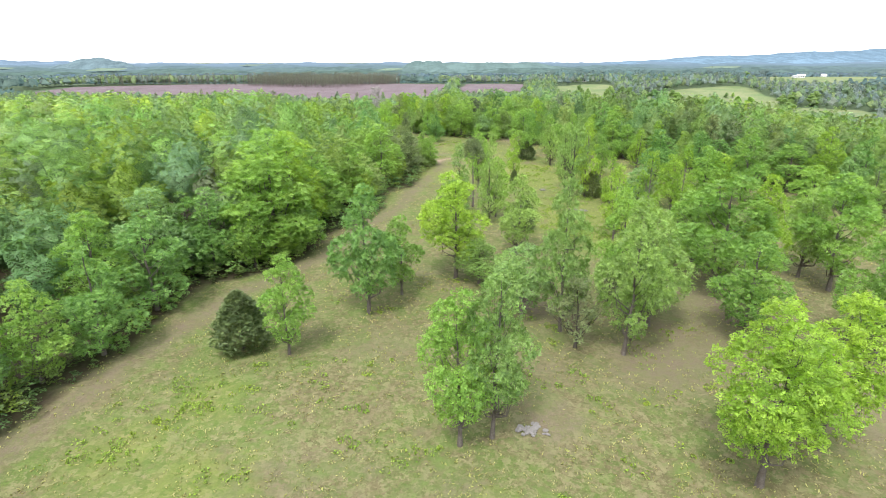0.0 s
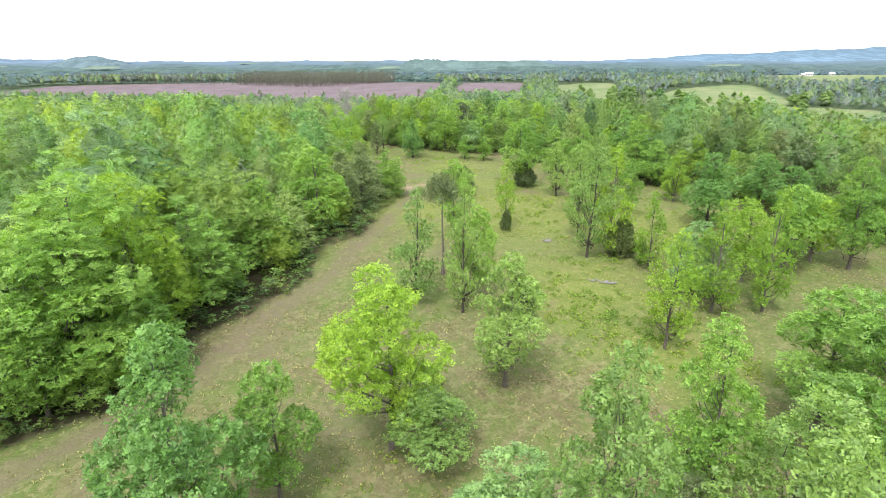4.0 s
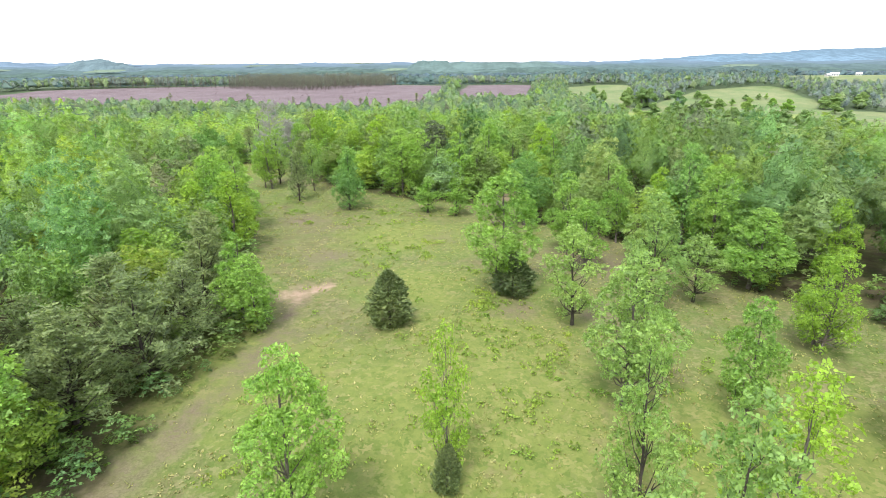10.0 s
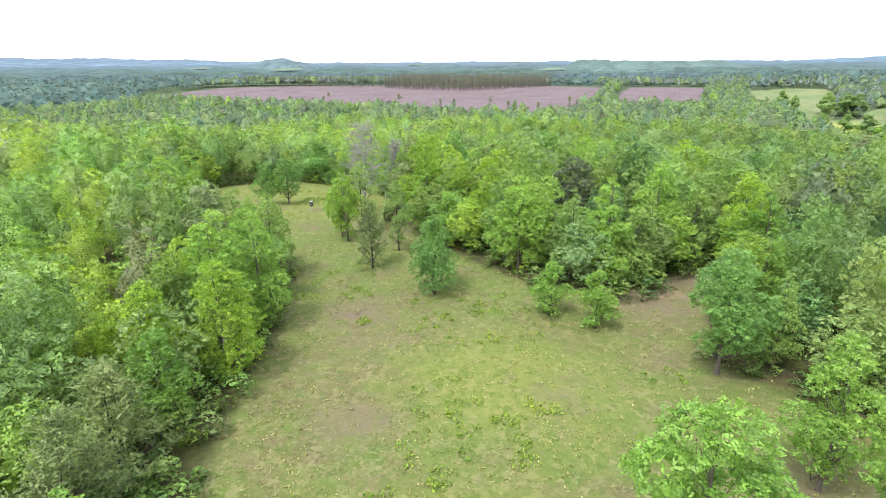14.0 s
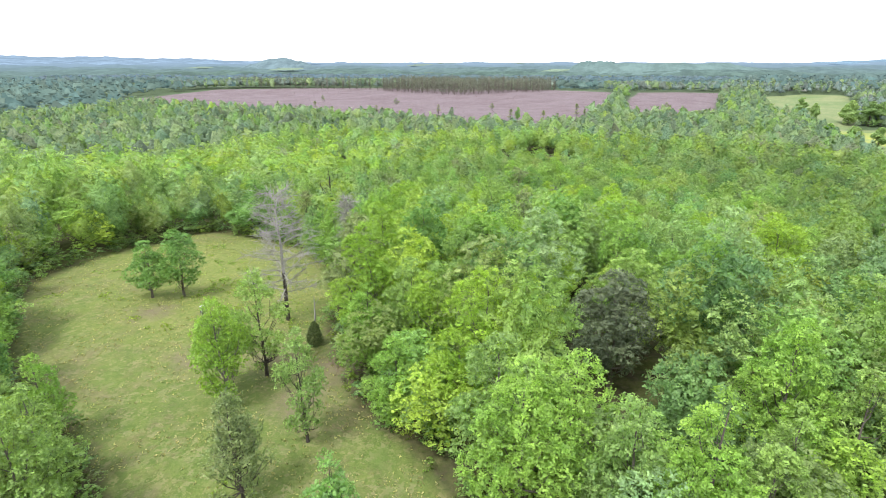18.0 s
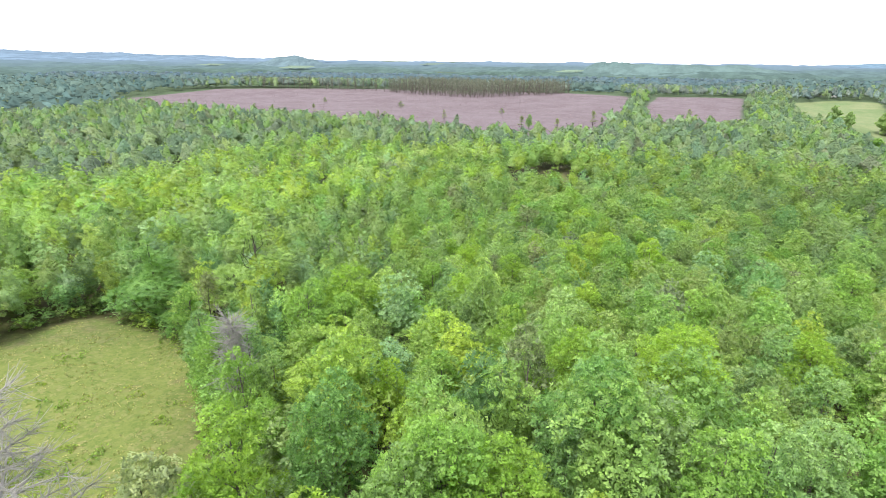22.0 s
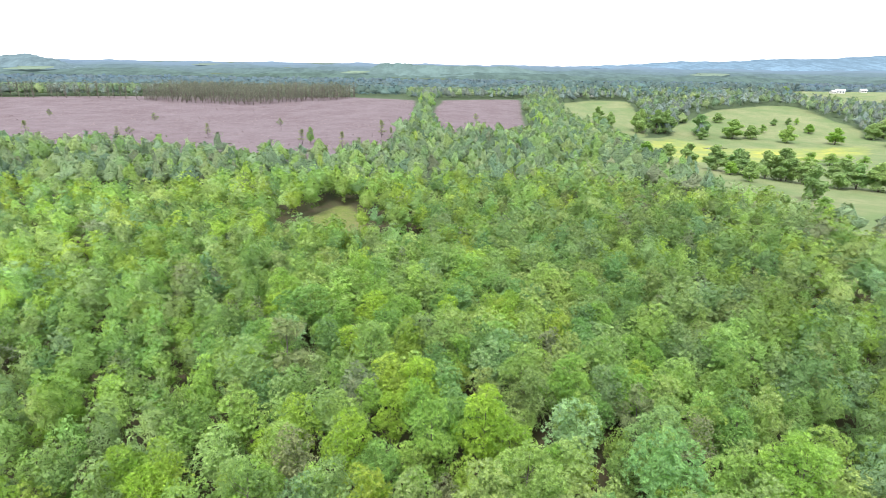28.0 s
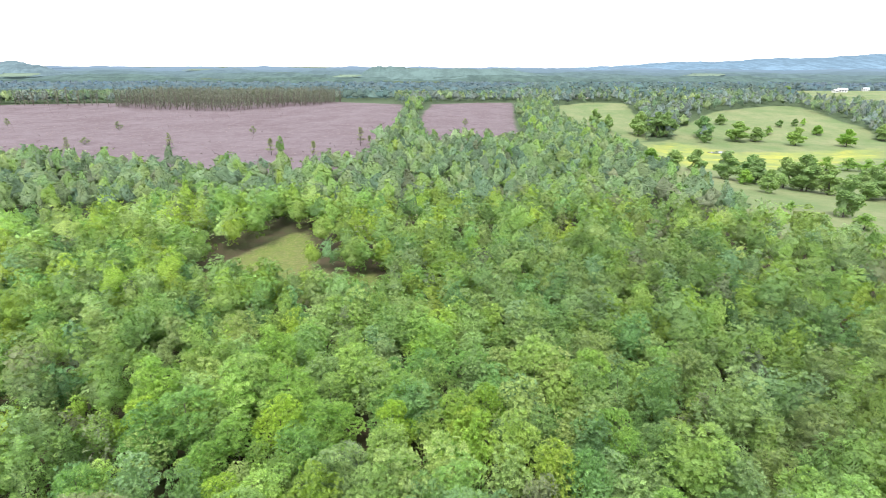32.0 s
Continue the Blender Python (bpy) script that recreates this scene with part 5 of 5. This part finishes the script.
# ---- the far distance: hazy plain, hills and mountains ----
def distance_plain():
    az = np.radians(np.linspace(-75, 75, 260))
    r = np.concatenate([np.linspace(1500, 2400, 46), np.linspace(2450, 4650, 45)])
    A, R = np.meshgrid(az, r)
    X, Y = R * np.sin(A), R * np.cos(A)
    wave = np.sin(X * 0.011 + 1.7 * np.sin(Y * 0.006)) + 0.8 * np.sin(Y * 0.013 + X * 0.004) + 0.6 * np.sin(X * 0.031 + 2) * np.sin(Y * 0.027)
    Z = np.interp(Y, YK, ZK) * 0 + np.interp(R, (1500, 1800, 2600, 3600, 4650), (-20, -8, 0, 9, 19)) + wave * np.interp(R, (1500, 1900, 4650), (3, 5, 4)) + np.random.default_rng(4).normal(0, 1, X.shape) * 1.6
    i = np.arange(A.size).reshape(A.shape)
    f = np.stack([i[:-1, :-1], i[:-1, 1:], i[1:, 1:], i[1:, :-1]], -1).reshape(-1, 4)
    # the fade to blue is haze put into the plain's colour
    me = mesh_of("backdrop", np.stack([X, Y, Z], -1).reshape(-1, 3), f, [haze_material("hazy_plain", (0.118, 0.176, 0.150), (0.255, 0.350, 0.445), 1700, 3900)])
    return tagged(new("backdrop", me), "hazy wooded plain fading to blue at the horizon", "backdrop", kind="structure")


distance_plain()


def hill(name, az, dist, rise, across, along, mat, label, flat=0.0, seed=0):
    """A wooded mound on the plain: across and along in metres."""
    cx, cy = dist * math.sin(radians(az)), dist * math.cos(radians(az))
    u = np.linspace(-1, 1, 61)
    U, V = np.meshgrid(u, np.linspace(-1, 1, 31))
    q = np.hypot(U, V)
    H = np.clip(1 - q, 0, 1)
    H = H * H * (3 - 2 * H)
    H = np.minimum(H, 1 - flat) / (1 - flat)
    nz = np.random.default_rng(seed).normal(0, 1, U.shape)
    ca, sa = math.cos(radians(-az)), math.sin(radians(-az))
    X, Y = cx + U * across * ca - V * along * sa, cy + U * across * sa + V * along * ca
    Z = -14 + H * (rise + 14) + (nz * 1.4 + 1.5 * np.sin(U * 21)) * (H > 0.02)
    i = np.arange(U.size).reshape(U.shape)
    f = np.stack([i[:-1, :-1], i[:-1, 1:], i[1:, 1:], i[1:, :-1]], -1).reshape(-1, 4)
    return tagged(new(name, mesh_of(name, np.stack([X, Y, Z], -1).reshape(-1, 3), f, [mat])), label, "hill", kind="structure")


def far_field(az, dist, wide, deep, z0, z1):
    """A pale field that lies open among the far woods."""
    c, d = math.cos(radians(az)), math.sin(radians(az))
    u, w = np.meshgrid(np.linspace(-1, 1, 13), np.linspace(0, 1, 5))
    side = u * wide / 2 * (0.75 + 0.25 * np.sin(u * 5 + w * 4))
    far_off = dist + w * deep + 12 * np.sin(u * 6)
    v = np.stack([far_off * d + side * c, far_off * c - side * d, z0 + (z1 - z0) * w], -1).reshape(-1, 3)
    i = np.arange(65).reshape(5, 13)
    f = np.stack([i[:-1, :-1], i[:-1, 1:], i[1:, 1:], i[1:, :-1]], -1).reshape(-1, 4)
    return tagged(new("backdrop_field", mesh_of("backdrop_field", v, f, [HAZY_FIELD], smooth=True)), "pale green field among hazy far woods", "field", kind="structure")


# field green already paled with painted haze
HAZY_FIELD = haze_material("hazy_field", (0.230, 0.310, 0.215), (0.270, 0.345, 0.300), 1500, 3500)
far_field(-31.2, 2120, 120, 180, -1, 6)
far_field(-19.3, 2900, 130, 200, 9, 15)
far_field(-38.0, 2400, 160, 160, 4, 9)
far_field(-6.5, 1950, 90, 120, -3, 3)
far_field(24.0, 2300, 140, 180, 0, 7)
# hill and rise colours: wood green with blue haze mixed in
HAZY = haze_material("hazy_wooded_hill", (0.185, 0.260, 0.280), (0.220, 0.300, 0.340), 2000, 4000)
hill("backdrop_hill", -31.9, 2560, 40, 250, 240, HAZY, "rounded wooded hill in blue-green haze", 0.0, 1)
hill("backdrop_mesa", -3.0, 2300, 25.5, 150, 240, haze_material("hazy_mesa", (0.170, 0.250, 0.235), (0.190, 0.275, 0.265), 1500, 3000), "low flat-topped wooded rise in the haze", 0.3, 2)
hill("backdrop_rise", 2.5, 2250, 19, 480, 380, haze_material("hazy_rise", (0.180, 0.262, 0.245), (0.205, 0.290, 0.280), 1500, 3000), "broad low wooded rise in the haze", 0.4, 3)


def mountains(name, azs, els, dist, col, label):
    a = np.linspace(azs[0], azs[-1], 220)
    e = np.interp(a, azs, els) + 0.05 * np.sin(a * 0.9) + 0.025 * np.sin(a * 3.1 + 1) + 0.012 * np.sin(a * 9)
    rows = []
    for k, (dr, share) in enumerate(((-500, 0.0), (-250, 0.45), (0, 1.0), (150, 0.5))):
        r = dist + dr
        rows.append(np.column_stack([r * np.sin(np.radians(a)), r * np.cos(np.radians(a)), 12 + share * (10 + dist * np.tan(np.radians(np.maximum(e, -0.05))))]))
    v = np.concatenate(rows)
    i = np.arange(len(v)).reshape(4, -1)
    f = np.stack([i[:-1, :-1], i[:-1, 1:], i[1:, 1:], i[1:, :-1]], -1).reshape(-1, 4)
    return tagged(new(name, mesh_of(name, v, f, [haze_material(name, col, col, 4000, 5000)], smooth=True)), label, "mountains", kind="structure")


# both ridges get a glowing blue that stands for haze
mountains("backdrop_mountains", (13, 17, 20, 27, 35, 42, 60), (-0.1, 0.12, 0.38, 0.62, 0.95, 1.15, 1.2), 4600, (0.225, 0.335, 0.430), "mountain ridge on the horizon, coloured pale blue as haze")
mountains("backdrop_uplands", (-75, -55, -44, -36, -28), (0.6, 0.55, 0.42, 0.2, -0.1), 4550, (0.225, 0.310, 0.400), "uplands on the horizon, coloured pale blue as haze")
